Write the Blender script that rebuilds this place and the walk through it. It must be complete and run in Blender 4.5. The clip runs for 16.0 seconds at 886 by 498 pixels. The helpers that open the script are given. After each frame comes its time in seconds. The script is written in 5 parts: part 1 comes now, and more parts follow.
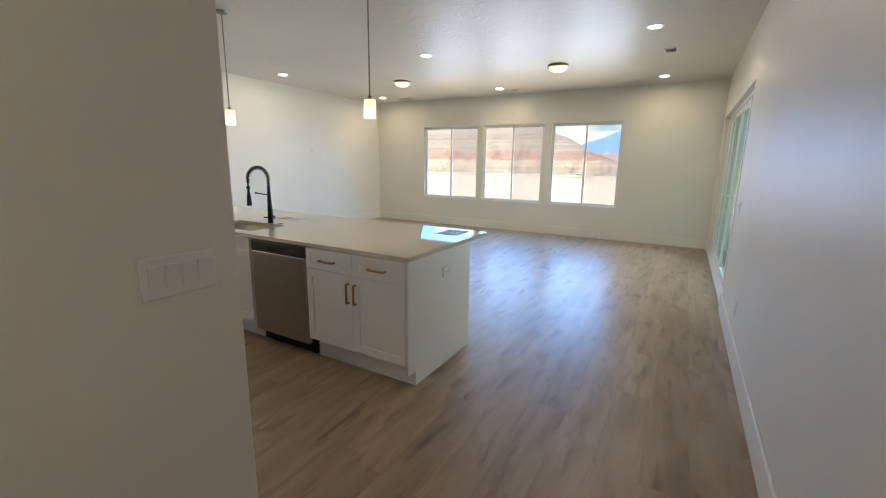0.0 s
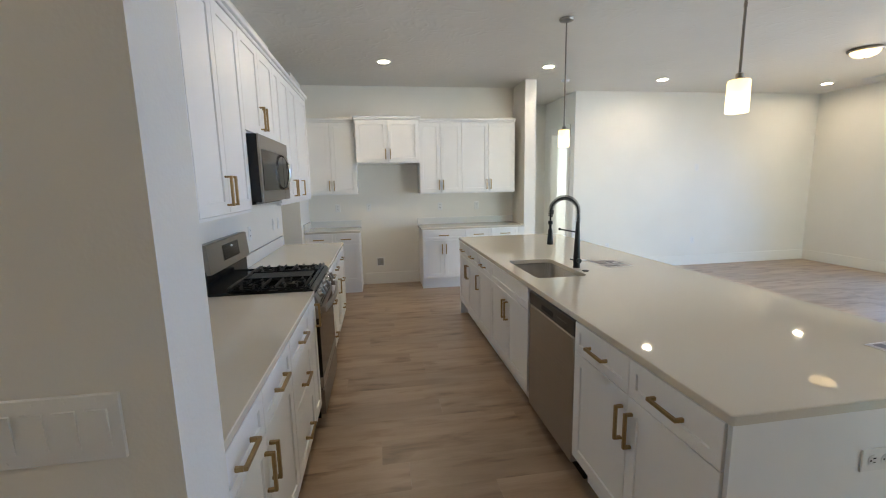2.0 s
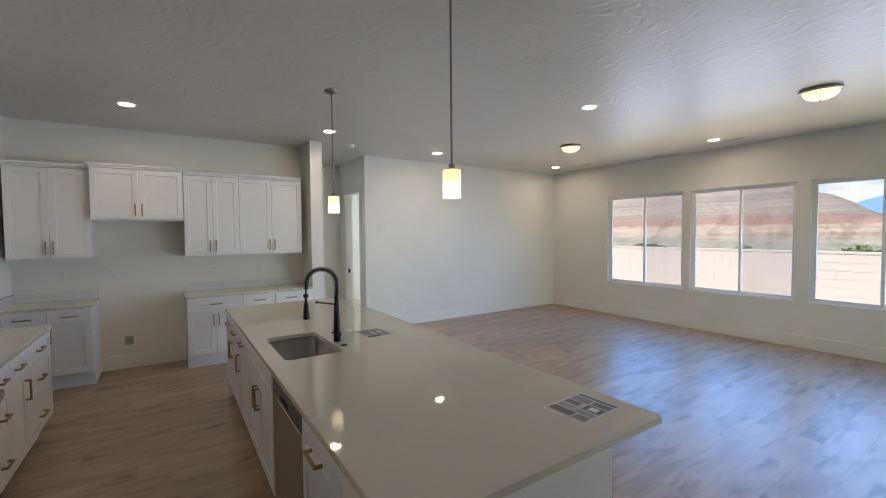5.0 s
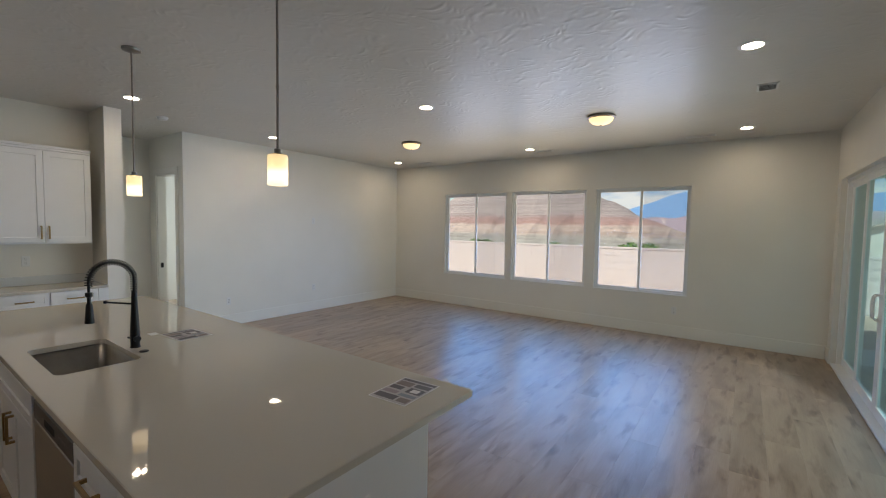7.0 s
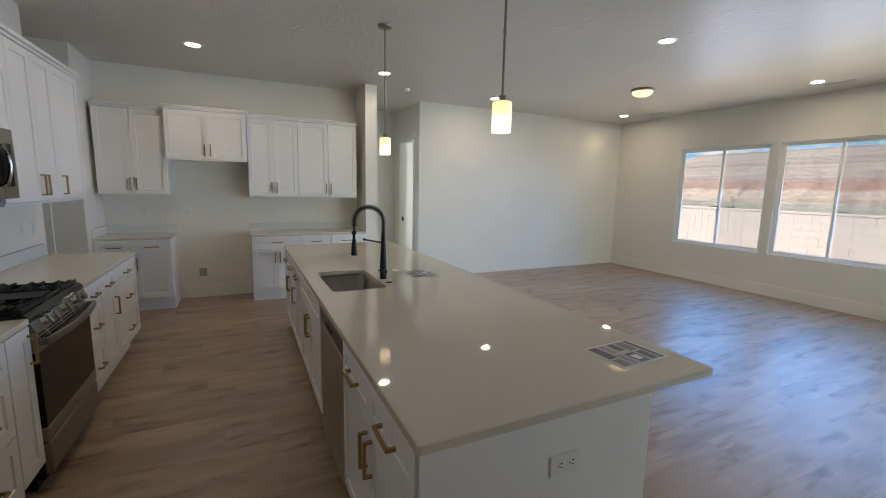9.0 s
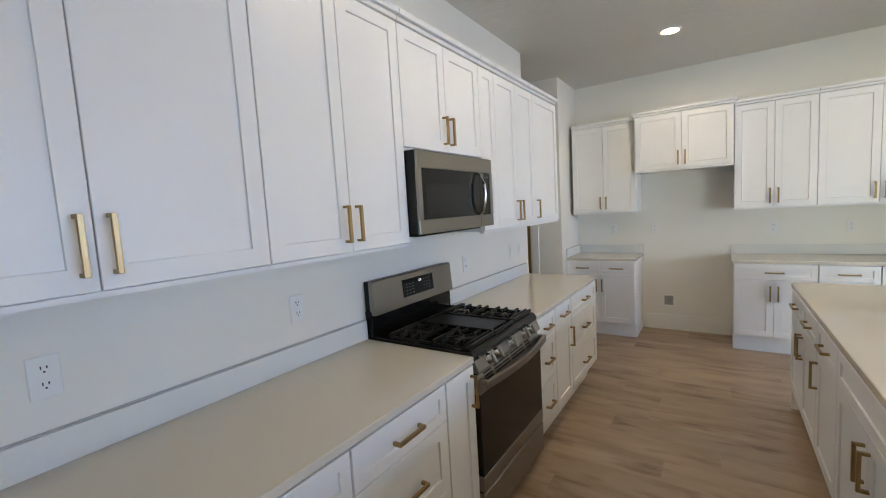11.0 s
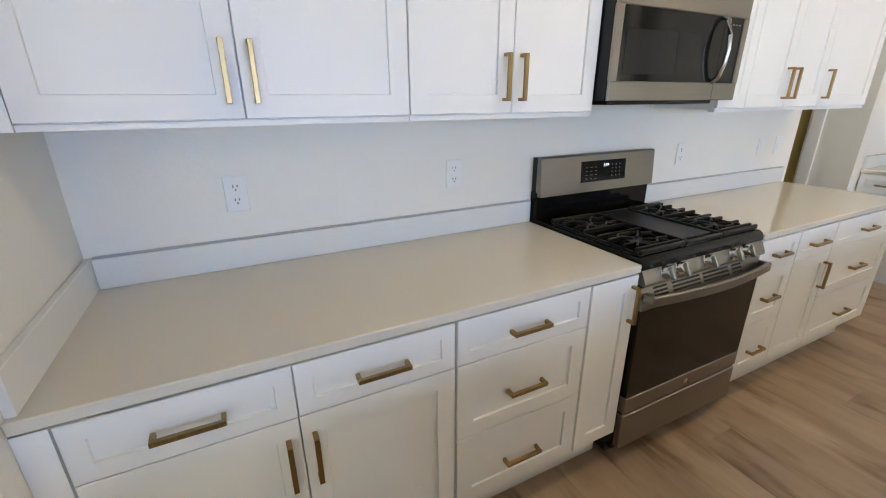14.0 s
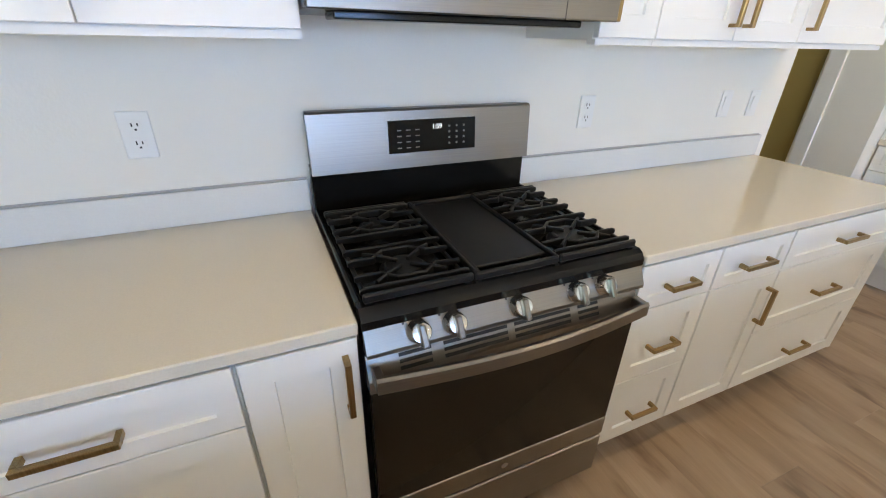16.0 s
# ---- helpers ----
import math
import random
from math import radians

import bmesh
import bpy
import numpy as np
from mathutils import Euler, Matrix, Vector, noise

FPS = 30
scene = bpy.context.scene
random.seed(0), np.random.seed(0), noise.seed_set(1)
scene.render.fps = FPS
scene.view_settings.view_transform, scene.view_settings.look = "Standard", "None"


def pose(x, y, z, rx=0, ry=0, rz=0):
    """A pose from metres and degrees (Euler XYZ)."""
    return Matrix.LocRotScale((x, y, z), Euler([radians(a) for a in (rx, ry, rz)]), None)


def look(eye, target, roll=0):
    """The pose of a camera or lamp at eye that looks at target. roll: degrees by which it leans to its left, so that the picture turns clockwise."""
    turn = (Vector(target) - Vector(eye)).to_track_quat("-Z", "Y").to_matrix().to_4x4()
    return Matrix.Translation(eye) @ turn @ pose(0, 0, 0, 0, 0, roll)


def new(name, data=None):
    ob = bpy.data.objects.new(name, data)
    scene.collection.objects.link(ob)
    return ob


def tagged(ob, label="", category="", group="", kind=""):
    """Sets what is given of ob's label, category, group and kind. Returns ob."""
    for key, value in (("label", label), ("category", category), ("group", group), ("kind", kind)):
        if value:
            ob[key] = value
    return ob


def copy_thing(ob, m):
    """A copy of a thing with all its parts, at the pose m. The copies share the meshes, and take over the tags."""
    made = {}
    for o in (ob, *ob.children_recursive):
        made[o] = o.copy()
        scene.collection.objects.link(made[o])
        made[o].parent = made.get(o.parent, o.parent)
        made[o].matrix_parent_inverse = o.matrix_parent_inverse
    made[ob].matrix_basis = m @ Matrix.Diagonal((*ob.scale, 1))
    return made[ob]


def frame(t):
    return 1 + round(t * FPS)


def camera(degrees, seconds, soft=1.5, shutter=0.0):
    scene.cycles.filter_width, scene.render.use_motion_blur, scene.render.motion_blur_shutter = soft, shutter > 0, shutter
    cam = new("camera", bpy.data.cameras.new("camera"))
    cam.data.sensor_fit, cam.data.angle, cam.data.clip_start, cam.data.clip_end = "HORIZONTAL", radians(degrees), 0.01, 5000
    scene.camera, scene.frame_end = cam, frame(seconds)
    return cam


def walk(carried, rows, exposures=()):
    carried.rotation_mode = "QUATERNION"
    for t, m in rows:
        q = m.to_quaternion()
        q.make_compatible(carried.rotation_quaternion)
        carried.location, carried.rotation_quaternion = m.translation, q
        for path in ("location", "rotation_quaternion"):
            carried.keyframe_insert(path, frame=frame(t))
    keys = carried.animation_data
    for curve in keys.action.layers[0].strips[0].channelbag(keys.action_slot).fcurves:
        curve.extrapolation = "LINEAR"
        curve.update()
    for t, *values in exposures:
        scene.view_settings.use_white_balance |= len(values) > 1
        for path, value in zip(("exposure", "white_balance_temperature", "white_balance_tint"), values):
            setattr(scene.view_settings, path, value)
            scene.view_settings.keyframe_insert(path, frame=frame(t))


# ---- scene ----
cam = camera(93.6, 16.0, 1.1)
PATH = [
    (0, (-0.207, 0.396, 1.496), (-1.179, 2.097, 1.091), 0.9),
    (0.5, (-0.381, 0.719, 1.477), (-1.636, 2.223, 1.069), 0.7),
    (1, (-0.505, 1.012, 1.496), (-2.082, 2.176, 1.1), 0.1),
    (1.5, (-0.572, 1.342, 1.529), (-2.408, 2.043, 1.157), -0.6),
    (2, (-0.739, 1.559, 1.551), (-2.692, 1.855, 1.238), -1.2),
    (2.5, (-0.838, 1.715, 1.627), (-2.819, 1.888, 1.418), -1.0),
    (3, (-0.825, 1.85, 1.668), (-2.799, 2.151, 1.548), -0.7),
    (3.5, (-0.775, 1.93, 1.673), (-2.706, 2.445, 1.593), -0.4),
    (4, (-0.755, 1.973, 1.672), (-2.62, 2.692, 1.602), -0.4),
    (4.5, (-0.743, 2.0, 1.673), (-2.52, 2.915, 1.6), -0.5),
    (5, (-0.729, 2.022, 1.675), (-2.401, 3.116, 1.595), -0.5),
    (7.5, (-0.649, 2.09, 1.662), (-1.784, 3.733, 1.549), 1.1),
    (8, (-0.646, 2.102, 1.652), (-1.849, 3.693, 1.501), 1.4),
    (8.5, (-0.663, 2.114, 1.614), (-2.127, 3.46, 1.4), 1.6),
    (9, (-0.735, 2.099, 1.574), (-2.519, 2.953, 1.282), 1.2),
    (9.5, (-0.981, 2.051, 1.551), (-2.926, 2.351, 1.195), 0.4),
    (10, (-1.249, 2.049, 1.535), (-3.2, 1.813, 1.164), -0.9),
    (10.2, (-1.375, 2.076, 1.523), (-3.289, 1.61, 1.177), -1.9),
    (12.3, (-1.979, 2.008, 1.662), (-3.184, 0.416, 1.542), -1.5),
    (12.5, (-1.98, 2.013, 1.649), (-3.11, 0.371, 1.48), -1.4),
    (13, (-1.982, 2.024, 1.589), (-2.935, 0.3, 1.244), -1.0),
    (13.5, (-2.004, 2.041, 1.52), (-2.861, 0.314, 0.988), -0.7),
    (14, (-2.068, 2.049, 1.466), (-2.911, 0.365, 0.794), -0.4),
    (14.5, (-2.239, 1.971, 1.434), (-3.092, 0.327, 0.678), -0.0),
    (15, (-2.544, 1.867, 1.437), (-3.388, 0.25, 0.616), 0.7),
    (15.5, (-2.893, 1.835, 1.425), (-3.679, 0.211, 0.561), 1.3),
    (16, (-3.187, 1.814, 1.419), (-3.913, 0.188, 0.509), 1.4),
]
EXPOSURES = [(0.0, 0.70, 7750, 8), (1.0, 0.60, 7600, 8), (2.0, 0.97, 7250, 9), (3.5, 0.66, 7150, 11), (5.0, 0.29, 7150, 12), (7.5, -0.06, 7350, 12), (8.5, 0.00, 7300, 12), (9.5, 0.62, 7200, 9), (10.2, 0.88, 7200, 9), (12.5, 1.20, 7700, 10), (16.0, 1.64, 7550, 9)]
walk(cam, [(t, look(eye, target, roll)) for t, eye, target, roll in PATH], EXPOSURES)

# ---- world, sun, large lights ----
world = bpy.data.worlds.new("world")
scene.world = world
world.use_nodes = True
wn = world.node_tree.nodes
wl = world.node_tree.links
sky = wn.new("ShaderNodeTexSky")
sky.sky_type = "NISHITA"
sky.sun_disc = False
sky.sun_elevation = radians(48)
sky.sun_rotation = radians(199)
sky.altitude = 900
wl.new(sky.outputs[0], wn["Background"].inputs[0])
wn["Background"].inputs[1].default_value = 0.15

sun_data = bpy.data.lights.new("sun", "SUN")
sun_data.energy, sun_data.angle, sun_data.color = 4.4, radians(0.5), (1.0, 0.95, 0.88)
sun = new("sun", sun_data)
sun.matrix_world = look((-0.22, -0.64, 0.74), (0, 0, 0))

CEIL = 2.985
RIGHT = 0.27      # inner face of the patio-door wall
FAR = 9.43        # inner face of the window wall
LIVING = -7.38    # inner face of the long blank living-room wall
NOOK = -7.25      # back wall of the kitchen
RANGE = 0.49      # wall behind the range
WINDOWS = [(-5.95, -4.48), (-4.355, -2.925), (-2.767, -1.355)]
WZ0, WZ1 = 0.650, 2.35
SLIDER = (5.55, 9.2)
SLIDER_TOP = 2.33
T = 0.15


def opening_lamp(name, m, w, h, watts, colour, spread):
    d = bpy.data.lights.new(name, "AREA")
    d.shape, d.size, d.size_y, d.energy, d.color = "RECTANGLE", w, h, watts, colour
    d.spread = radians(spread)
    ob = new(name, d)
    ob.matrix_world = m
    return ob


SKY_BLUE, WARM = (0.052, 0.335, 1.0), (1.0, 0.90, 0.78)
for wx0, wx1 in WINDOWS:
    xc, zc = (wx0 + wx1) / 2, (WZ0 + WZ1) / 2
    w, h = wx1 - wx0 - 0.06, WZ1 - WZ0 - 0.06
    opening_lamp("window_skylight", look((xc, FAR + 0.165, zc), (xc, FAR - 2.0, zc - 1.15)), w, h, 24, SKY_BLUE, 130)
    opening_lamp("window_ground_light", look((xc, FAR + 0.160, zc), (xc, FAR - 2.0, zc + 1.3)), w, h, 7.5, WARM, 116)
yc = (SLIDER[0] + SLIDER[1]) / 2
opening_lamp("patio_skylight", look((RIGHT + T + 0.02, yc, 1.18), (RIGHT - 2.0, yc - 1.1, 1.05)), SLIDER[1] - SLIDER[0] - 0.2, 2.1, 46, (0.74, 0.88, 1.0), 112)
# Added lamp for an unseen bedroom window; the wall behind it is closed.
opening_lamp("bedroom_daylight_fill", look((-9.6, 8.5, 1.6), (-9.0, 0, 1.4)), 1.4, 1.6, 75, (0.66, 0.83, 1.0), 170)


# ---- materials ----
def mat(name, colour, rough=0.5, metal=0.0, spec=0.5):
    m = bpy.data.materials.new(name)
    m.use_nodes = True
    b = m.node_tree.nodes["Principled BSDF"]
    b.inputs["Base Color"].default_value = (*colour, 1)
    b.inputs["Roughness"].default_value = rough
    b.inputs["Metallic"].default_value = metal
    b.inputs["Specular IOR Level"].default_value = spec
    return m


def node(m, kind, **inputs):
    n = m.node_tree.nodes.new(kind)
    for k, v in inputs.items():
        n.inputs[k.replace("_", " ")].default_value = v
    return n


def link(m, a, b):
    m.node_tree.links.new(a, b)


def bsdf(m):
    return m.node_tree.nodes["Principled BSDF"]


def coords(m, scale=(1, 1, 1), which="Object"):
    tc = node(m, "ShaderNodeTexCoord")
    mp = node(m, "ShaderNodeMapping")
    mp.inputs["Scale"].default_value = scale
    link(m, tc.outputs[which], mp.inputs["Vector"])
    return mp.outputs["Vector"]


def vary(m, vec, scale, lo, hi, detail=4.0, at=(0.35, 0.65)):
    """Base colour that wanders between two colours."""
    n = node(m, "ShaderNodeTexNoise", Scale=scale, Detail=detail)
    link(m, vec, n.inputs["Vector"])
    r = node(m, "ShaderNodeValToRGB")
    r.color_ramp.elements[0].position, r.color_ramp.elements[1].position = at
    r.color_ramp.elements[0].color, r.color_ramp.elements[1].color = (*lo, 1), (*hi, 1)
    link(m, n.outputs["Fac"], r.inputs["Fac"])
    link(m, r.outputs["Color"], bsdf(m).inputs["Base Color"])
    return r


def bump(m, height, strength, distance=0.01):
    b = node(m, "ShaderNodeBump", Strength=strength, Distance=distance)
    link(m, height, b.inputs["Height"])
    link(m, b.outputs["Normal"], bsdf(m).inputs["Normal"])
    return b


def wall_paint(name, lo, hi, rough):
    m = mat(name, hi, rough, spec=0.32)
    v = coords(m)
    vary(m, v, 1.3, lo, hi)
    a = node(m, "ShaderNodeTexNoise", Scale=140.0, Detail=3.0)
    c = node(m, "ShaderNodeTexNoise", Scale=28.0, Detail=2.0)
    link(m, v, a.inputs["Vector"])
    link(m, v, c.inputs["Vector"])
    mix = node(m, "ShaderNodeMath")
    mix.operation = "ADD"
    link(m, a.outputs["Fac"], mix.inputs[0])
    link(m, c.outputs["Fac"], mix.inputs[1])
    bump(m, mix.outputs[0], 0.12, 0.004)
    return m


WALL = wall_paint("wall_paint", (0.755, 0.735, 0.675), (0.785, 0.765, 0.705), 0.42)
TRIM = wall_paint("trim_paint", (0.785, 0.77, 0.715), (0.81, 0.795, 0.74), 0.36)

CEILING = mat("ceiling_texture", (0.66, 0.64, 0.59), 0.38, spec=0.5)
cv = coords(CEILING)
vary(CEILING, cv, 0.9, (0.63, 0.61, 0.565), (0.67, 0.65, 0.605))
warp = node(CEILING, "ShaderNodeTexNoise", Scale=2.2, Detail=2.0)
link(CEILING, cv, warp.inputs["Vector"])
wv = node(CEILING, "ShaderNodeVectorMath")
wv.operation = "MULTIPLY_ADD"
wv.inputs[1].default_value = (0.7, 0.7, 0.7)
link(CEILING, warp.outputs["Color"], wv.inputs[0])
link(CEILING, cv, wv.inputs[2])
ridge = node(CEILING, "ShaderNodeTexNoise", Scale=11.0, Detail=5.0, Roughness=0.6)
ridge.noise_type = "RIDGED_MULTIFRACTAL"
link(CEILING, wv.outputs[0], ridge.inputs["Vector"])
bump(CEILING, ridge.outputs["Fac"], 0.38, 0.012)

CAB = mat("cabinet_paint", (0.80, 0.80, 0.79), 0.36)
bv = coords(CAB)
vary(CAB, bv, 2.0, (0.785, 0.785, 0.775), (0.815, 0.815, 0.805))
bn = node(CAB, "ShaderNodeTexNoise", Scale=220.0, Detail=2.0)
link(CAB, bv, bn.inputs["Vector"])
bump(CAB, bn.outputs["Fac"], 0.04, 0.002)

QUARTZ = mat("quartz", (0.64, 0.595, 0.51), 0.035)
qv = coords(QUARTZ)
vary(QUARTZ, qv, 260.0, (0.615, 0.572, 0.487), (0.65, 0.605, 0.52), 3.0, (0.3, 0.7))
SPLASH = mat("quartz_splash", (0.70, 0.69, 0.66), 0.14)
sv = coords(SPLASH)
vary(SPLASH, sv, 240.0, (0.70, 0.70, 0.675), (0.725, 0.725, 0.70), 3.0, (0.3, 0.7))

BRASS = mat("brushed_brass", (0.52, 0.36, 0.17), 0.30, 1.0)
gv = coords(BRASS, (400, 400, 8))
vary(BRASS, gv, 1.0, (0.30, 0.198, 0.09), (0.40, 0.272, 0.13))

STEEL = mat("stainless_steel", (0.29, 0.275, 0.26), 0.34, 1.0)
tv = coords(STEEL, (3, 3, 700))
vary(STEEL, tv, 1.0, (0.246, 0.224, 0.198), (0.270, 0.247, 0.220))
tn = node(STEEL, "ShaderNodeTexNoise", Scale=1.0, Detail=3.0)
link(STEEL, tv, tn.inputs["Vector"])
bump(STEEL, tn.outputs["Fac"], 0.008, 0.001)
DOOR_STEEL = mat("dishwasher_steel", (0.42, 0.39, 0.35), 0.36, 1.0)
dv = coords(DOOR_STEEL, (3, 3, 600))
vary(DOOR_STEEL, dv, 1.0, (0.37, 0.342, 0.306), (0.43, 0.40, 0.36))
SINK_STEEL = mat("sink_steel", (0.36, 0.345, 0.32), 0.33, 1.0)
kv = coords(SINK_STEEL, (500, 6, 6))
vary(SINK_STEEL, kv, 1.0, (0.28, 0.266, 0.245), (0.38, 0.362, 0.34))
CHROME = mat("bright_steel", (0.62, 0.61, 0.60), 0.16, 1.0)
NICKEL = mat("brushed_nickel", (0.30, 0.27, 0.24), 0.32, 1.0)

BLACK_GLASS = mat("black_glass", (0.007, 0.0065, 0.006), 0.07, spec=0.18)
OVEN_GLASS = mat("oven_glass", (0.018, 0.013, 0.009), 0.12, spec=0.16)
BLACK = mat("black_enamel", (0.004, 0.004, 0.0045), 0.16, spec=0.3)
IRON = mat("cast_iron", (0.005, 0.005, 0.0053), 0.42, spec=0.32)
iv = coords(IRON)
inz = node(IRON, "ShaderNodeTexNoise", Scale=300.0)
link(IRON, iv, inz.inputs["Vector"])
bump(IRON, inz.outputs["Fac"], 0.25, 0.002)
MATTE_BLACK = mat("matte_black", (0.008, 0.008, 0.009), 0.36, spec=0.35)
DARK = mat("dark_gap", (0.02, 0.02, 0.02), 0.8)
PLASTIC = mat("white_plastic", (0.75, 0.755, 0.74), 0.35)
VINYL = mat("window_vinyl", (0.82, 0.83, 0.82), 0.35)
GREY_METAL = mat("grey_metal", (0.35, 0.35, 0.34), 0.5, 0.6)
PAPER = mat("paper_white", (0.80, 0.80, 0.80), 0.45)
INKS = [mat("ink_slate", (0.10, 0.09, 0.11), 0.45), mat("ink_tan", (0.22, 0.18, 0.17), 0.45), mat("ink_mauve", (0.32, 0.27, 0.30), 0.45), mat("ink_blue", (0.24, 0.28, 0.34), 0.45), mat("ink_ground", (0.50, 0.48, 0.49), 0.45)]


def emitter(name, colour, strength):
    m = mat(name, colour, 0.4)
    bsdf(m).inputs["Emission Color"].default_value = (*colour, 1)
    bsdf(m).inputs["Emission Strength"].default_value = strength
    return m


LENS = emitter("led_lens", (1.0, 0.87, 0.70), 126.0)
DOME = emitter("dome_glass", (1.0, 0.76, 0.44), 1.25)
DIGITS = emitter("clock_digits", (0.8, 0.9, 1.0), 0.6)
LEGEND = mat("panel_legend", (0.16, 0.155, 0.15), 0.5)

SHADE = emitter("alabaster_shade", (1.0, 0.80, 0.52), 1.7)
hv = node(SHADE, "ShaderNodeTexCoord")
hs = node(SHADE, "ShaderNodeSeparateXYZ")
link(SHADE, hv.outputs["Object"], hs.inputs[0])
hr = node(SHADE, "ShaderNodeValToRGB")
hr.color_ramp.elements[0].position, hr.color_ramp.elements[1].position = 0.0, 1.0
hr.color_ramp.elements[0].color, hr.color_ramp.elements[1].color = (0.85, 0.70, 0.48, 1), (0.50, 0.38, 0.21, 1)
hot = hr.color_ramp.elements.new(0.33)
hot.color = (1.4, 1.15, 0.78, 1)
hmid = hr.color_ramp.elements.new(0.60)
hmid.color = (0.64, 0.49, 0.27, 1)
hm = node(SHADE, "ShaderNodeMapRange")
hm.inputs["From Min"].default_value, hm.inputs["From Max"].default_value = 0.0, 0.16
link(SHADE, hs.outputs["Z"], hm.inputs["Value"])
link(SHADE, hm.outputs[0], hr.inputs["Fac"])
link(SHADE, hr.outputs["Color"], bsdf(SHADE).inputs["Emission Color"])


def glass(name, tint):
    m = bpy.data.materials.new(name)
    m.use_nodes = True
    t = m.node_tree
    t.nodes.clear()
    out = t.nodes.new("ShaderNodeOutputMaterial")
    mix = t.nodes.new("ShaderNodeMixShader")
    tr = t.nodes.new("ShaderNodeBsdfTransparent")
    tr.inputs[0].default_value = (*tint, 1)
    gl = t.nodes.new("ShaderNodeBsdfGlossy")
    gl.inputs["Roughness"].default_value = 0.02
    lw = t.nodes.new("ShaderNodeLayerWeight")
    pw = t.nodes.new("ShaderNodeMath")
    pw.operation = "POWER"
    pw.inputs[1].default_value = 5.0
    sc = t.nodes.new("ShaderNodeMath")
    sc.operation = "MULTIPLY_ADD"
    sc.inputs[1].default_value, sc.inputs[2].default_value = 0.6, 0.035
    t.links.new(lw.outputs["Facing"], pw.inputs[0])
    t.links.new(pw.outputs[0], sc.inputs[0])
    t.links.new(sc.outputs[0], mix.inputs[0])
    t.links.new(tr.outputs[0], mix.inputs[1])
    t.links.new(gl.outputs[0], mix.inputs[2])
    t.links.new(mix.outputs[0], out.inputs[0])
    return m


PANE = glass("window_glass", (0.95, 0.97, 0.96))
PATIO_PANE = glass("patio_glass", (0.76, 0.96, 0.97))
SCREEN = glass("insect_screen", (0.90, 0.90, 0.91))

FLOOR_WOOD = mat("oak_plank", (0.26, 0.20, 0.15), 0.34, spec=0.66)
wood_tc = node(FLOOR_WOOD, "ShaderNodeTexCoord")
info = node(FLOOR_WOOD, "ShaderNodeObjectInfo")
isl = node(FLOOR_WOOD, "ShaderNodeNewGeometry")
seed = node(FLOOR_WOOD, "ShaderNodeMath")
seed.operation = "ADD"
link(FLOOR_WOOD, info.outputs["Random"], seed.inputs[0])
link(FLOOR_WOOD, isl.outputs["Random Per Island"], seed.inputs[1])
shift = node(FLOOR_WOOD, "ShaderNodeVectorMath")
shift.operation = "MULTIPLY_ADD"
shift.inputs[1].default_value = (17.0, 31.0, 5.0)
link(FLOOR_WOOD, seed.outputs[0], shift.inputs[0])
link(FLOOR_WOOD, wood_tc.outputs["Object"], shift.inputs[2])


def wood_noise(scale_vec, scale, detail, dist=0.0):
    mp = node(FLOOR_WOOD, "ShaderNodeMapping")
    mp.inputs["Scale"].default_value = scale_vec
    link(FLOOR_WOOD, shift.outputs[0], mp.inputs["Vector"])
    n = node(FLOOR_WOOD, "ShaderNodeTexNoise", Scale=scale, Detail=detail, Distortion=dist)
    link(FLOOR_WOOD, mp.outputs[0], n.inputs["Vector"])
    return n.outputs["Fac"]


def ramp(m, fac, stops):
    r = node(m, "ShaderNodeValToRGB")
    e = r.color_ramp.elements
    e[0].position, e[1].position = stops[0][0], stops[-1][0]
    e[0].color, e[1].color = (*stops[0][1], 1), (*stops[-1][1], 1)
    for p, c in stops[1:-1]:
        e.new(p).color = (*c, 1)
    link(m, fac, r.inputs["Fac"])
    return r.outputs["Color"]


def blend(m, mode, fac, a, b):
    n = node(m, "ShaderNodeMix")
    n.data_type, n.blend_type = "RGBA", mode
    if isinstance(fac, float):
        n.inputs[0].default_value = fac
    else:
        link(m, fac, n.inputs[0])
    link(m, a, n.inputs[6])
    link(m, b, n.inputs[7])
    return n.outputs[2]


grain = ramp(FLOOR_WOOD, wood_noise((5, 0.9, 1), 1.6, 5.0, 0.5), [(0.26, (0.238, 0.160, 0.103)), (0.50, (0.334, 0.236, 0.160)), (0.76, (0.405, 0.300, 0.214))])
tone = ramp(FLOOR_WOOD, seed.outputs[0], [(0.0, (0.84, 0.84, 0.85)), (0.5, (1.0, 1.0, 1.0)), (1.0, (1.12, 1.11, 1.10))])
knots = ramp(FLOOR_WOOD, wood_noise((7.0, 1.5, 1), 1.6, 4.0, 0.3), [(0.27, (0.42, 0.36, 0.32)), (0.36, (0.74, 0.69, 0.66)), (0.46, (1, 1, 1)), (1.0, (1, 1, 1))])
fibre = ramp(FLOOR_WOOD, wood_noise((120, 4, 1), 2.0, 3.0), [(0.3, (0.93, 0.93, 0.92)), (0.7, (1.04, 1.06, 1.06))])
col = blend(FLOOR_WOOD, "MULTIPLY", 1.0, grain, tone)
col = blend(FLOOR_WOOD, "MULTIPLY", 0.9, col, knots)
col = blend(FLOOR_WOOD, "MULTIPLY", 1.0, col, fibre)
link(FLOOR_WOOD, col, bsdf(FLOOR_WOOD).inputs["Base Color"])
bump(FLOOR_WOOD, wood_noise((90, 3, 1), 2.0, 4.0), 0.10, 0.002)

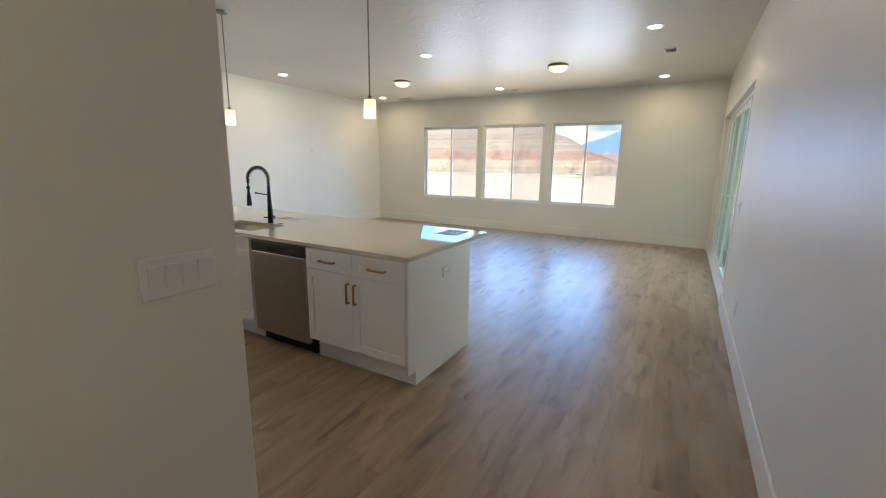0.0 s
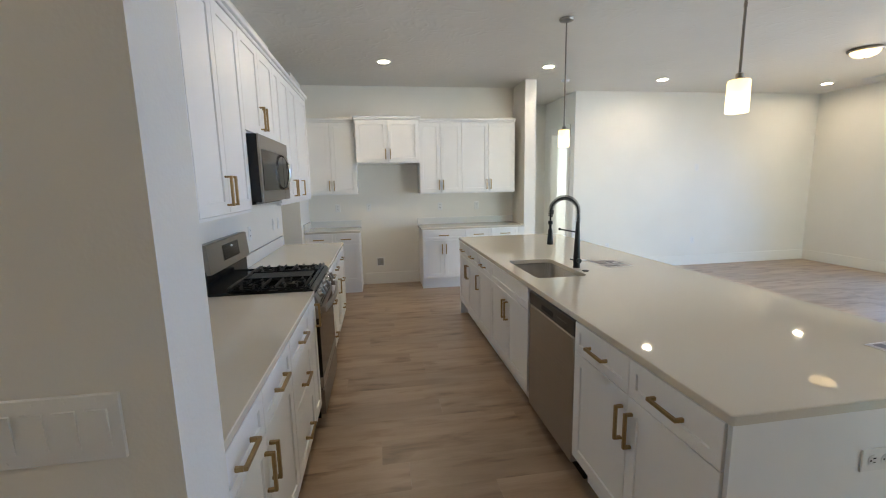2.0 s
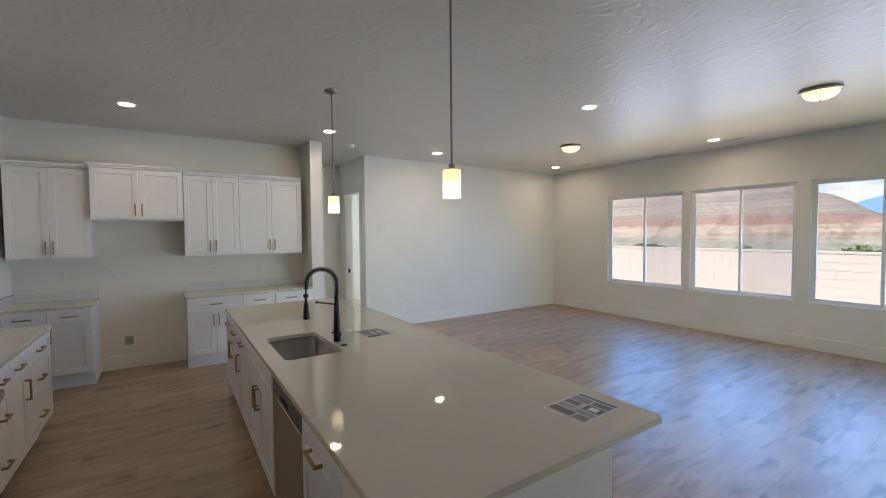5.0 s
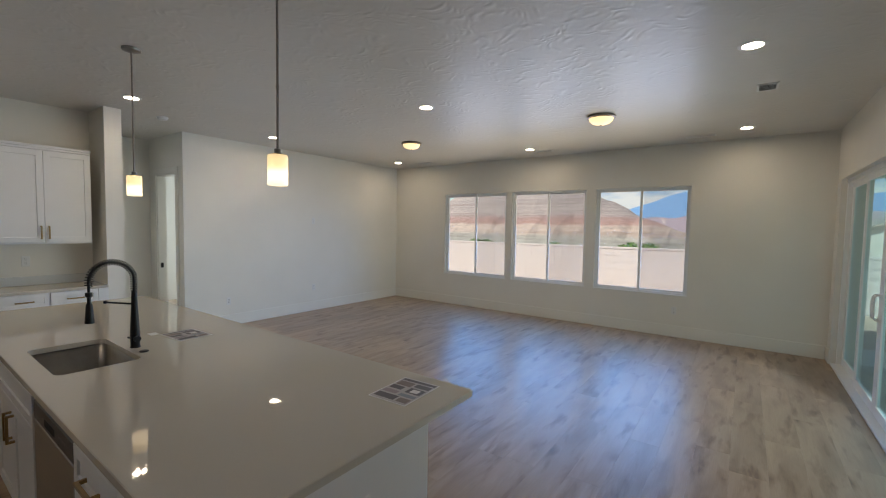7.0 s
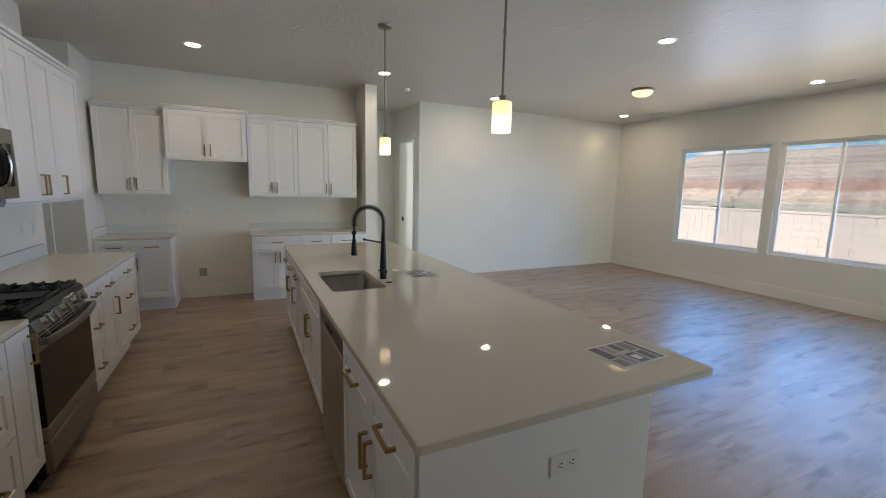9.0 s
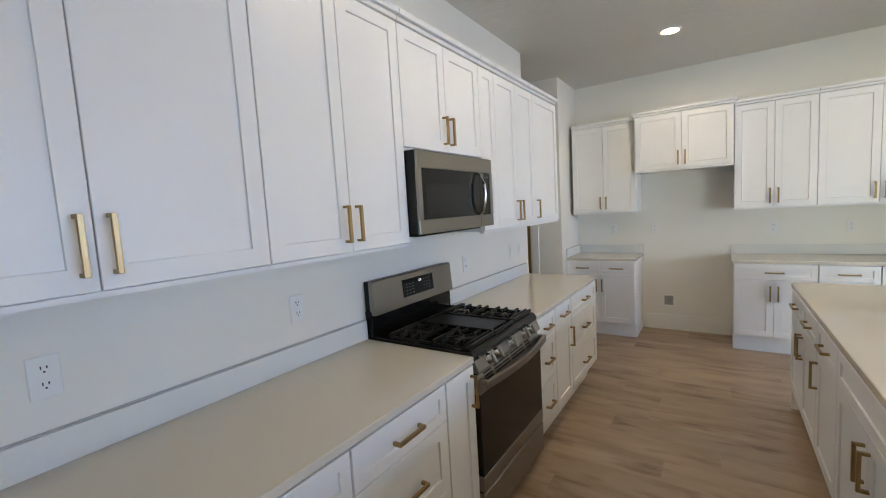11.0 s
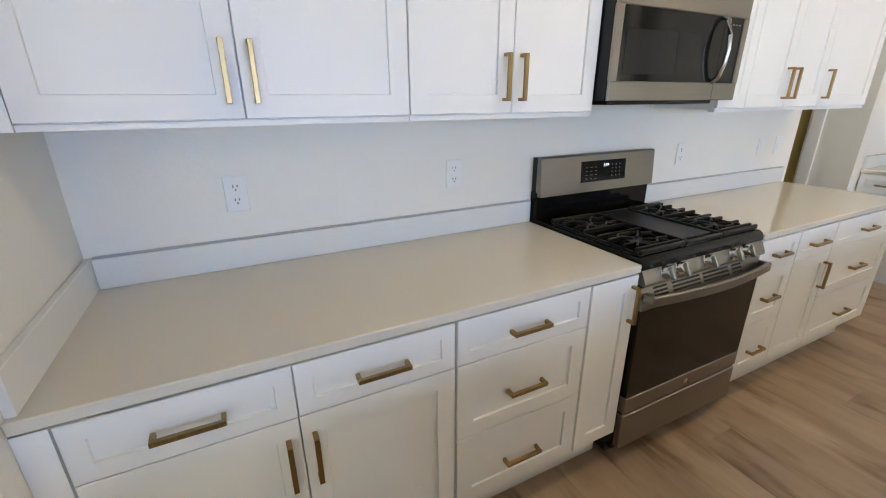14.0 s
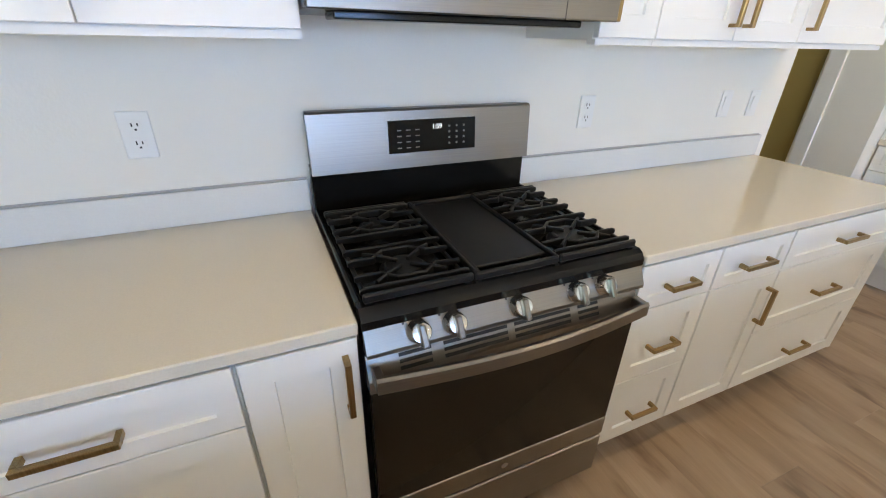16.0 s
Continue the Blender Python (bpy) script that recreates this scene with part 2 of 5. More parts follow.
CONCRETE = mat("concrete", (0.42, 0.40, 0.38), 0.85)
vary(CONCRETE, coords(CONCRETE), 3.0, (0.50, 0.49, 0.47), (0.58, 0.57, 0.55))
SAND = mat("desert_ground", (0.50, 0.38, 0.30), 0.95)
vary(SAND, coords(SAND), 0.6, (0.44, 0.34, 0.27), (0.56, 0.44, 0.36), 8.0)
BLOCK = mat("wall_block", (0.62, 0.52, 0.48), 0.9)
ob_info = node(BLOCK, "ShaderNodeObjectInfo")
ob_isl = node(BLOCK, "ShaderNodeNewGeometry")
ob_sum = node(BLOCK, "ShaderNodeMath")
ob_sum.operation = "ADD"
link(BLOCK, ob_info.outputs["Random"], ob_sum.inputs[0])
link(BLOCK, ob_isl.outputs["Random Per Island"], ob_sum.inputs[1])
bcol = ramp(BLOCK, ob_sum.outputs[0], [(0.0, (0.61, 0.56, 0.56)), (0.6, (0.65, 0.60, 0.60)), (1.0, (0.69, 0.64, 0.64))])
link(BLOCK, bcol, bsdf(BLOCK).inputs["Base Color"])
MORTAR = mat("mortar", (0.60, 0.55, 0.55), 0.95)
STUCCO = mat("stucco", (0.68, 0.66, 0.62), 0.9)
ROOFING = mat("roof_shingle", (0.40, 0.36, 0.34), 0.9)

HILL = mat("strata", (0.45, 0.30, 0.25), 0.95)
ht = node(HILL, "ShaderNodeTexCoord")
hsep = node(HILL, "ShaderNodeSeparateXYZ")
link(HILL, ht.outputs["Object"], hsep.inputs[0])
hno = node(HILL, "ShaderNodeTexNoise", Scale=0.06, Detail=6.0)
link(HILL, ht.outputs["Object"], hno.inputs["Vector"])
hadd = node(HILL, "ShaderNodeMath")
hadd.operation = "MULTIPLY_ADD"
hadd.inputs[1].default_value = 4.0
link(HILL, hno.outputs["Fac"], hadd.inputs[0])
link(HILL, hsep.outputs["Z"], hadd.inputs[2])
hmr = node(HILL, "ShaderNodeMapRange")
hmr.inputs["From Min"].default_value, hmr.inputs["From Max"].default_value = -8.0, 40.0
link(HILL, hadd.outputs[0], hmr.inputs["Value"])
hcol = ramp(HILL, hmr.outputs[0], [(0.0, (0.42, 0.43, 0.39)), (0.13, (0.50, 0.48, 0.44)), (0.17, (0.62, 0.51, 0.45)), (0.28, (0.64, 0.53, 0.47)), (0.32, (0.47, 0.30, 0.27)), (0.40, (0.46, 0.32, 0.30)), (0.47, (0.52, 0.45, 0.43)), (1.0, (0.47, 0.42, 0.41))])
hn2 = node(HILL, "ShaderNodeTexNoise", Scale=0.30, Detail=9.0, Roughness=0.75)
link(HILL, ht.outputs["Object"], hn2.inputs["Vector"])
hmul = ramp(HILL, hn2.outputs["Fac"], [(0.34, (0.66, 0.64, 0.63)), (0.5, (1.0, 1.0, 1.0)), (0.66, (1.30, 1.28, 1.26))])
hstripe = node(HILL, "ShaderNodeMapping")
hstripe.inputs["Scale"].default_value = (0.004, 0.004, 0.55)
link(HILL, ht.outputs["Object"], hstripe.inputs["Vector"])
hn3 = node(HILL, "ShaderNodeTexNoise", Scale=1.0, Detail=4.0)
link(HILL, hstripe.outputs[0], hn3.inputs["Vector"])
hlines = ramp(HILL, hn3.outputs["Fac"], [(0.35, (0.80, 0.76, 0.74)), (0.5, (1.0, 1.0, 1.0)), (0.65, (1.1, 1.08, 1.06))])
hcol = blend(HILL, "MULTIPLY", 1.0, hcol, hmul)
hcol = blend(HILL, "MULTIPLY", 1.0, hcol, hlines)
link(HILL, hcol, bsdf(HILL).inputs["Base Color"])
bump(HILL, hn2.outputs["Fac"], 0.9, 3.0)
# Distance haze is put into the far range's blue base colour.
HAZE_BLUE = mat("far_mountain_haze", (0.15, 0.31, 0.56), 1.0)
# Purple carries the haze over the foothills.
HAZE_PURPLE = mat("foothill_haze", (0.40, 0.33, 0.38), 1.0)
LEAF = mat("shrub_leaf", (0.15, 0.28, 0.09), 0.7)


# ---- mesh helpers ----
def box(bm, x0, x1, y0, y1, z0, z1, bevel=0.0):
    r = bmesh.ops.create_cube(bm, size=1.0, matrix=Matrix.Translation(((x0 + x1) / 2, (y0 + y1) / 2, (z0 + z1) / 2)) @ Matrix.Diagonal((abs(x1 - x0), abs(y1 - y0), abs(z1 - z0), 1)))
    if bevel:
        edges = list({e for v in r["verts"] for e in v.link_edges})
        bmesh.ops.bevel(bm, geom=edges, offset=bevel, segments=1, affect="EDGES", profile=0.5)
    return bm


def cyl(bm, m, r, h, seg=24, r2=None):
    """A cylinder or cone from z = 0 to h of the pose m."""
    bmesh.ops.create_cone(bm, cap_ends=True, segments=seg, radius1=r, radius2=r if r2 is None else r2, depth=h, matrix=m @ Matrix.Translation((0, 0, h / 2)))
    return bm


def lathe(bm, profile, seg=32, m=Matrix()):
    """Turns (radius, z) pairs round the z axis."""
    rings = []
    for r, z in profile:
        rings.append([bm.verts.new(m @ Vector((r * math.cos(2 * math.pi * i / seg), r * math.sin(2 * math.pi * i / seg), z))) for i in range(seg)])
    for a, b in zip(rings, rings[1:]):
        for i in range(seg):
            bm.faces.new((a[i], a[(i + 1) % seg], b[(i + 1) % seg], b[i]))
    if profile[0][0] > 1e-5:
        bm.faces.new(rings[0][::-1])
    if profile[-1][0] > 1e-5:
        bm.faces.new(rings[-1])
    return bm


def tube(bm, points, r, seg=10):
    """A round bar along points."""
    pts = [Vector(p) for p in points]
    rings = []
    up = Vector((0.13, 0.31, 0.94)).normalized()
    for i, p in enumerate(pts):
        d = (pts[min(i + 1, len(pts) - 1)] - pts[max(i - 1, 0)]).normalized()
        a = d.cross(up).normalized()
        b = d.cross(a).normalized()
        rr = r[i] if isinstance(r, (list, tuple)) else r
        rings.append([bm.verts.new(p + rr * (a * math.cos(2 * math.pi * k / seg) + b * math.sin(2 * math.pi * k / seg))) for k in range(seg)])
    for ra, rb in zip(rings, rings[1:]):
        for k in range(seg):
            bm.faces.new((ra[k], ra[(k + 1) % seg], rb[(k + 1) % seg], rb[k]))
    bm.faces.new(rings[0][::-1])
    bm.faces.new(rings[-1])
    return bm


def part(name, bm, material, parent=None, label="", smooth=False, at=None):
    """Links a bmesh as one mesh object under a thing or a part."""
    bmesh.ops.recalc_face_normals(bm, faces=bm.faces)
    me = bpy.data.meshes.new(name)
    bm.to_mesh(me)
    bm.free()
    me.materials.append(material)
    if smooth:
        for p in me.polygons:
            p.use_smooth = True
        me.set_sharp_from_angle(angle=radians(40))
    ob = new(name, me)
    if parent is not None:
        ob.parent = parent
    if at is not None:
        ob.matrix_local = at
    if label:
        tagged(ob, label=label)
    return ob


def share(name, mesh, parent, at, label=""):
    ob = new(name, mesh)
    ob.parent = parent
    ob.matrix_local = at
    if label:
        tagged(ob, label=label)
    return ob


def thing(name, m, label, category, group=""):
    ob = new(name)
    ob.empty_display_size = 0.1
    ob.matrix_world = m
    return tagged(ob, label=label, category=category, group=group)


def structure(name, bm, material, label="", category="", smooth=False):
    return tagged(part(name, bm, material, smooth=smooth), label=label, category=category, kind="structure")


def B(*args):
    return box(bmesh.new(), *args)


# ---- walls, floor slab, ceiling ----

def wall_with_holes(axis, face, back, a0, a1, holes, z1=CEIL):
    """A wall along x or y between its two faces, with openings (a, b, z0, z1)."""
    bm = bmesh.new()

    def put(a, b, z0, zz):
        if b - a > 1e-4 and zz - z0 > 1e-4:
            lo, hi = min(face, back), max(face, back)
            if axis == "x":
                box(bm, a, b, lo, hi, z0, zz)
            else:
                box(bm, lo, hi, a, b, z0, zz)

    at = a0
    for a, b, z0, zz in sorted(holes):
        put(at, a, 0, z1)
        put(a, b, 0, z0)
        put(a, b, zz, z1)
        at = b
    put(at, a1, 0, z1)
    return bm


wall_north = structure("wall_north", wall_with_holes("x", FAR, FAR + T, LIVING - T, RIGHT + T, [(a, b, WZ0, WZ1) for a, b in WINDOWS]), WALL, "off-white painted wall with three windows", "wall")
wall_east = structure("wall_east", wall_with_holes("y", RIGHT, RIGHT + T, -1.75, FAR, [(SLIDER[0], SLIDER[1], 0, SLIDER_TOP)]), WALL, "off-white painted wall with a patio door", "wall")
wall_living = structure("wall_living", B(LIVING - T, LIVING, 4.80 + 0.12, FAR, 0, CEIL), WALL, "plain off-white living room wall", "wall")
DOOR_B = (-8.33, -7.62)
wall_corridor = structure("wall_corridor", wall_with_holes("x", 4.80, 4.92, -8.62, LIVING, [(DOOR_B[0], DOOR_B[1], 0, 2.40)]), WALL, "off-white corridor wall with a doorway", "wall")
wall_corridor_end = structure("wall_corridor_end", B(-8.77, -8.62, 3.70, 4.92, 0, CEIL), WALL, "off-white wall at the corridor's end", "wall")
wall_pillar = structure("wall_pillar", B(-8.62, -6.707, 3.70, 3.87, 0, CEIL), WALL, "off-white wing wall beside the kitchen cabinets", "wall")
wall_nook = structure("wall_nook", B(NOOK - T, NOOK, 0.40, 3.70, 0, CEIL), WALL, "off-white kitchen wall behind white cabinets", "wall")
wall_return = structure("wall_return", B(NOOK, -6.548, 0.40, 0.517, 0, CEIL), WALL, "off-white return wall beside the cabinets", "wall")
DOOR_P = (-0.62, 0.15)
wall_hall = structure("wall_hall", wall_with_holes("y", -6.548, -6.668, -1.75, 0.40, [(DOOR_P[0], DOOR_P[1], 0, 2.40)]), WALL, "off-white hall wall with a dark doorway", "wall")
wall_range = structure("wall_range", B(-5.58, -1.616, RANGE - 0.12, RANGE, 0, CEIL), WALL, "off-white wall behind the range", "wall")
wall_range_side = structure("wall_range_side", B(-5.58, -5.46, -1.75, RANGE - 0.12, 0, CEIL), WALL, "off-white hall wall", "wall")
wall_stub = structure("wall_stub", B(-1.616, -1.444, -1.75, 1.210, 0, CEIL), WALL, "off-white wing wall with a switch plate", "wall")
wall_entry = structure("wall_entry", B(-6.668, RIGHT + T, -1.90, -1.75, 0, CEIL), WALL, "plain off-white wall closing the entry", "wall")
BROWN = wall_paint("brown_door_paint", (0.32, 0.23, 0.075), (0.37, 0.27, 0.09), 0.5)
bed = bmesh.new()
box(bed, -10.7, -10.55, 4.92, 8.7, 0, CEIL)
box(bed, -10.55, LIVING - T, 8.7, 8.85, 0, CEIL)
box(bed, -10.55, -8.62, 4.80, 4.92, 0, CEIL)
structure("wall_bedroom", bed, TRIM, "white bedroom walls beyond the doorway", "wall")

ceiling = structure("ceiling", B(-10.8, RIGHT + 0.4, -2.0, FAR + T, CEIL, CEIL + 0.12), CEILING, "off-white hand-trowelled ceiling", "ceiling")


# baseboards
def baseboard(name, axis, face, out, a0, a1, h=0.18, t=0.016):
    bm = bmesh.new()
    lo, hi = sorted((face, face + out * t))
    if axis == "x":
        box(bm, a0, a1, lo, hi, 0, h, 0.004)
    else:
        box(bm, lo, hi, a0, a1, 0, h, 0.004)
    return structure(name, bm, TRIM, "white painted baseboard", "baseboard")


baseboard("baseboard_north", "x", FAR, -1, LIVING + 0.016, RIGHT - 0.016)
baseboard("baseboard_east", "y", RIGHT, -1, -1.7, SLIDER[0])
baseboard("baseboard_east_end", "y", RIGHT, -1, SLIDER[1], FAR)
baseboard("baseboard_living", "y", LIVING, 1, 4.80, FAR)
baseboard("baseboard_nook", "y", NOOK, 1, 1.31, 2.16)
baseboard("baseboard_pillar", "y", -6.707, 1, 3.70, 3.87)
baseboard("baseboard_pillar_side", "x", 3.87, 1, -8.6, -6.69)
baseboard("baseboard_corridor", "x", 4.80, -1, -7.52, LIVING + 0.016)
baseboard("baseboard_stub", "y", -1.444, 1, -1.7, 1.210)
baseboard("baseboard_stub_end", "x", 1.210, 1, -1.616, -1.428)
baseboard("baseboard_hall", "y", -6.548, 1, 0.245, 0.517)


def casing(name, axis, face, out, a, b, top, w=0.09, t=0.018, depth=0.12):
    """Door casing and jambs round an opening."""
    root = tagged(thing(name, Matrix(), "white painted door casing round an open doorway", "door frame"), kind="structure")
    f0, f1 = sorted((face, face + out * t))
    j0, j1 = sorted((face, face - out * depth))
    spans = [("casing_side", a - w, a, 0, top + w), ("casing_side", b, b + w, 0, top + w), ("casing_head", a, b, top, top + w)]
    jambs = [("jamb", a, a + 0.018, 0, top), ("jamb", b - 0.018, b, 0, top), ("jamb_head", a + 0.018, b - 0.018, top - 0.018, top)]
    for n, p, q, z0, z1 in spans:
        part(n, box(bmesh.new(), p, q, f0, f1, z0, z1, 0.003) if axis == "x" else box(bmesh.new(), f0, f1, p, q, z0, z1, 0.003), TRIM, root)
    for n, p, q, z0, z1 in jambs:
        part(n, box(bmesh.new(), p, q, j0, j1, z0, z1) if axis == "x" else box(bmesh.new(), j0, j1, p, q, z0, z1), TRIM, root)
    return root


frame_b = casing("door_frame_1", "x", 4.80, -1, DOOR_B[0], DOOR_B[1], 2.40)
part("strike_plate", B(DOOR_B[0] + 0.018, DOOR_B[0] + 0.022, 4.83, 4.87, 0.92, 1.0), MATTE_BLACK, frame_b, "matte black strike plate")
door_2 = structure("door_2", B(-6.640, -6.600, DOOR_P[0] + 0.019, DOOR_P[1] - 0.019, 0.01, 2.38), BROWN, "closed olive-brown hall door", "door")
casing("door_frame_2", "y", -6.548, 1, DOOR_P[0], DOOR_P[1], 2.40)


# ---- windows and patio door ----
def make_window(name, x0, x1):
    root = tagged(thing(name, Matrix.Translation(((x0 + x1) / 2, FAR, WZ0)), "white vinyl sliding window with two panes", "window", "windows in the living room"), kind="structure")
    w, h = (x1 - x0) / 2, WZ1 - WZ0
    y0, y1 = 0.045, 0.125
    f = 0.026
    bm = bmesh.new()
    box(bm, -w, w, y0, y1, 0, f)
    box(bm, -w, w, y0, y1, h - f, h)
    box(bm, -w, -w + f, y0, y1, f, h - f)
    box(bm, w - f, w, y0, y1, f, h - f)
    part("window_frame", bm, VINYL, root)
    s = 0.034
    for n, a, b, dy in (("sash", -w + f, 0.022, 0.010), ("sash", -0.022, w - f, 0.040)):
        bm = bmesh.new()
        ya, yb = y0 + dy, y0 + dy + 0.02
        box(bm, a, b, ya, yb, f, f + s)
        box(bm, a, b, ya, yb, h - f - s, h - f)
        box(bm, a, a + s, ya, yb, f + s, h - f - s)
        box(bm, b - s, b, ya, yb, f + s, h - f - s)
        sash = part(n, bm, VINYL, root)
        p = part("pane", B(a + s, b - s, ya + 0.008, ya + 0.012, f + s, h - f - s), PANE, sash)
        p.visible_shadow = False
    part("latch", B(-0.012, 0.012, y0 - 0.006, y0 + 0.012, h * 0.48, h * 0.54, 0.002), VINYL, root)
    part("insect_screen", B(0.024, w - f, y1 - 0.006, y1 - 0.005, f, h - f), SCREEN, root, "fine grey insect screen").visible_shadow = False
    part("window_sill", B(-w, w, 0.0, y0, -0.004, 0.006), VINYL, root)
    return root


for i, (a, b) in enumerate(WINDOWS):
    make_window("window_%d" % (i + 1), a, b)

sl0, sl1 = SLIDER
patio_door = tagged(thing("door_1", Matrix.Translation((RIGHT, 0, 0)), "white vinyl four-panel sliding patio door with glass", "patio door"), kind="structure")
bm = bmesh.new()
box(bm, 0.06, 0.148, sl0, sl0 + 0.05, 0, SLIDER_TOP)
box(bm, 0.06, 0.148, sl1 - 0.05, sl1, 0, SLIDER_TOP)
box(bm, 0.06, 0.148, sl0 + 0.05, sl1 - 0.05, SLIDER_TOP - 0.05, SLIDER_TOP)
part("door_frame", bm, VINYL, patio_door)
part("sill_track", B(0.0, 0.148, sl0 + 0.05, sl1 - 0.05, 0.004, 0.03, 0.004), VINYL, patio_door, "white sill with sliding track")
mid = (sl0 + sl1) / 2
q = (sl1 - sl0 - 0.10) / 4
for k in range(4):
    a = sl0 + 0.05 + q * k
    b = a + q
    xo = 0.105 if k in (0, 3) else 0.075
    s = 0.065
    bm = bmesh.new()
    box(bm, xo, xo + 0.028, a, b, 0.03, 0.03 + 0.09)
    box(bm, xo, xo + 0.028, a, b, SLIDER_TOP - 0.05 - s, SLIDER_TOP - 0.05)
    box(bm, xo, xo + 0.028, a, a + s, 0.12, SLIDER_TOP - 0.05 - s)
    box(bm, xo, xo + 0.028, b - s, b, 0.12, SLIDER_TOP - 0.05 - s)
    panel = part("door_panel", bm, VINYL, patio_door)
    p = part("pane", B(xo + 0.012, xo + 0.017, a + s, b - s, 0.12, SLIDER_TOP - 0.05 - s), PATIO_PANE, panel)
    p.visible_shadow = False
    if k in (1, 2):
        yy = mid - 0.035 if k == 1 else mid + 0.035
        for face_x, o in ((xo, -1), (xo + 0.028, 1)):
            pts = [(face_x + o * d, yy, z) for d, z in ((0.0, 0.885), (0.030, 0.888), (0.046, 0.905), (0.052, 0.955), (0.053, 1.0), (0.052, 1.045), (0.046, 1.095), (0.030, 1.112), (0.0, 1.115))]
            part("handle", tube(bmesh.new(), pts, 0.009), PLASTIC, panel, "white D-shaped pull handle", True)

# ---- cabinets ----
# In a cabinet's own space x runs to the right of one who faces it, y into the cabinet, z up; its front is at y = 0.


def pull_mesh(length, upright):
    bm = bmesh.new()
    h, s, out = length / 2, 0.0065, 0.034
    if upright:
        box(bm, -s, s, -out, -out + 0.012, -h, h, 0.0012)
        box(bm, -s, s, -out + 0.012, 0, -h, -h + 0.010)
        box(bm, -s, s, -out + 0.012, 0, h - 0.010, h)
    else:
        box(bm, -h, h, -out, -out + 0.012, -s, s, 0.0012)
        box(bm, -h, -h + 0.010, -out + 0.012, 0, -s, s)
        box(bm, h - 0.010, h, -out + 0.012, 0, -s, s)
    me = bpy.data.meshes.new("handle")
    bm.to_mesh(me)
    bm.free()
    me.materials.append(BRASS)
    return me


VPULL, HPULL = pull_mesh(0.145, True), pull_mesh(0.145, False)
HSHORT = pull_mesh(0.115, False)


def shaker(name, x0, x1, z0, z1, parent, rail=0.057):
    """A five-piece front: rails and stiles round a sunken panel."""
    g = 0.0015
    x0, x1, z0, z1 = x0 + g, x1 - g, z0 + g, z1 - g
    rail = min(rail, (x1 - x0) * 0.3, (z1 - z0) * 0.3)
    bm = bmesh.new()
    yo, yi, t = -0.020, -0.0125, 0.0
    outer = [(x0, z0), (x1, z0), (x1, z1), (x0, z1)]
    inner = [(x0 + rail, z0 + rail), (x1 - rail, z0 + rail), (x1 - rail, z1 - rail), (x0 + rail, z1 - rail)]
    c = 0.0018
    o0 = [bm.verts.new((x, t, z)) for x, z in outer]
    o1 = [bm.verts.new((x, yo + c, z)) for x, z in outer]
    sx = [c, -c, -c, c]
    sz = [c, c, -c, -c]
    o2 = [bm.verts.new((x + dx, yo, z + dz)) for (x, z), dx, dz in zip(outer, sx, sz)]
    i1 = [bm.verts.new((x, yo, z)) for x, z in inner]
    i2 = [bm.verts.new((x + dx * 0.9, yi, z + dz * 0.9)) for (x, z), dx, dz in zip(inner, sx, sz)]
    bm.faces.new(o0)
    for a, b in ((o0, o1), (o1, o2), (o2, i1), (i1, i2)):
        for k in range(4):
            bm.faces.new((a[k], a[(k + 1) % 4], b[(k + 1) % 4], b[k]))
    bm.faces.new(i2)
    return part(name, bm, CAB, parent)


def pull(parent, kind, x, z):
    return share("handle", {"v": VPULL, "h": HPULL, "s": HSHORT}[kind], parent, Matrix.Translation((x, -0.020, z)), "brushed brass bar pull")


def carcass(root, x0, x1, depth, z0, z1, toe=False):
    part("body", B(x0, x1, 0.0006, depth, z0, z1), CAB, root)
    if toe:
        part("toe_kick", B(x0, x1, 0.075, depth, 0.0, z0), CAB, root)


def base_cabinet(m, w, layout, label, depth=0.60, group="", full=False):
    """layout: fronts as (name, x0, x1, z0, z1, pull, px, pz), in the cabinet's width from 0 to w."""
    root = thing("base_cabinet", m, label, "cabinet", group)
    carcass(root, 0, w, depth, 0.166, 0.882 if not full else 0.64, True)
    if full:
        part("apron", B(0, w, 0.0006, 0.05, 0.64, 0.882), CAB, root)
    for n, x0, x1, z0, z1, kind, px, pz in layout:
        x0, x1 = x0 + (0.0025 if x0 == 0 else 0), x1 - (0.0025 if x1 == w else 0)
        f = shaker(n, x0, x1, z0, z1, root, 0.057 if z1 - z0 > 0.22 else 0.042)
        if kind:
            pull(f, kind, px, pz)
    return root


DT, DB, BOT = 0.880, 0.729, 0.172   # top drawer's top and bottom, lowest front edge


def two_over_two(w):
    h = w / 2
    return [("drawer", 0, h, DB, DT, "h", h / 2, 0.80), ("drawer", h, w, DB, DT, "h", h * 1.5, 0.80),
            ("door", 0, h, BOT, DB, "v", h - 0.032, 0.60), ("door", h, w, BOT, DB, "v", h + 0.032, 0.60)]


def three_drawers(w, kind="h"):
    a = (DB + BOT) / 2
    return [("drawer", 0, w, DB, DT, kind, w / 2, 0.80), ("drawer", 0, w, a, DB, kind, w / 2, (a + DB) / 2 - 0.010), ("drawer", 0, w, BOT, a, kind, w / 2, (a + BOT) / 2 - 0.018)]


def drawer_door(w, side):
    px = w - 0.032 if side == "r" else 0.032
    return [("drawer", 0, w, DB, DT, "h", w / 2, 0.80), ("door", 0, w, BOT, DB, "v", px, 0.60)]


RF = 1.125          # cabinet front by the range


def on_range(x, y=RF, z=0.0):
    return pose(x, y, z, 0, 0, 180)


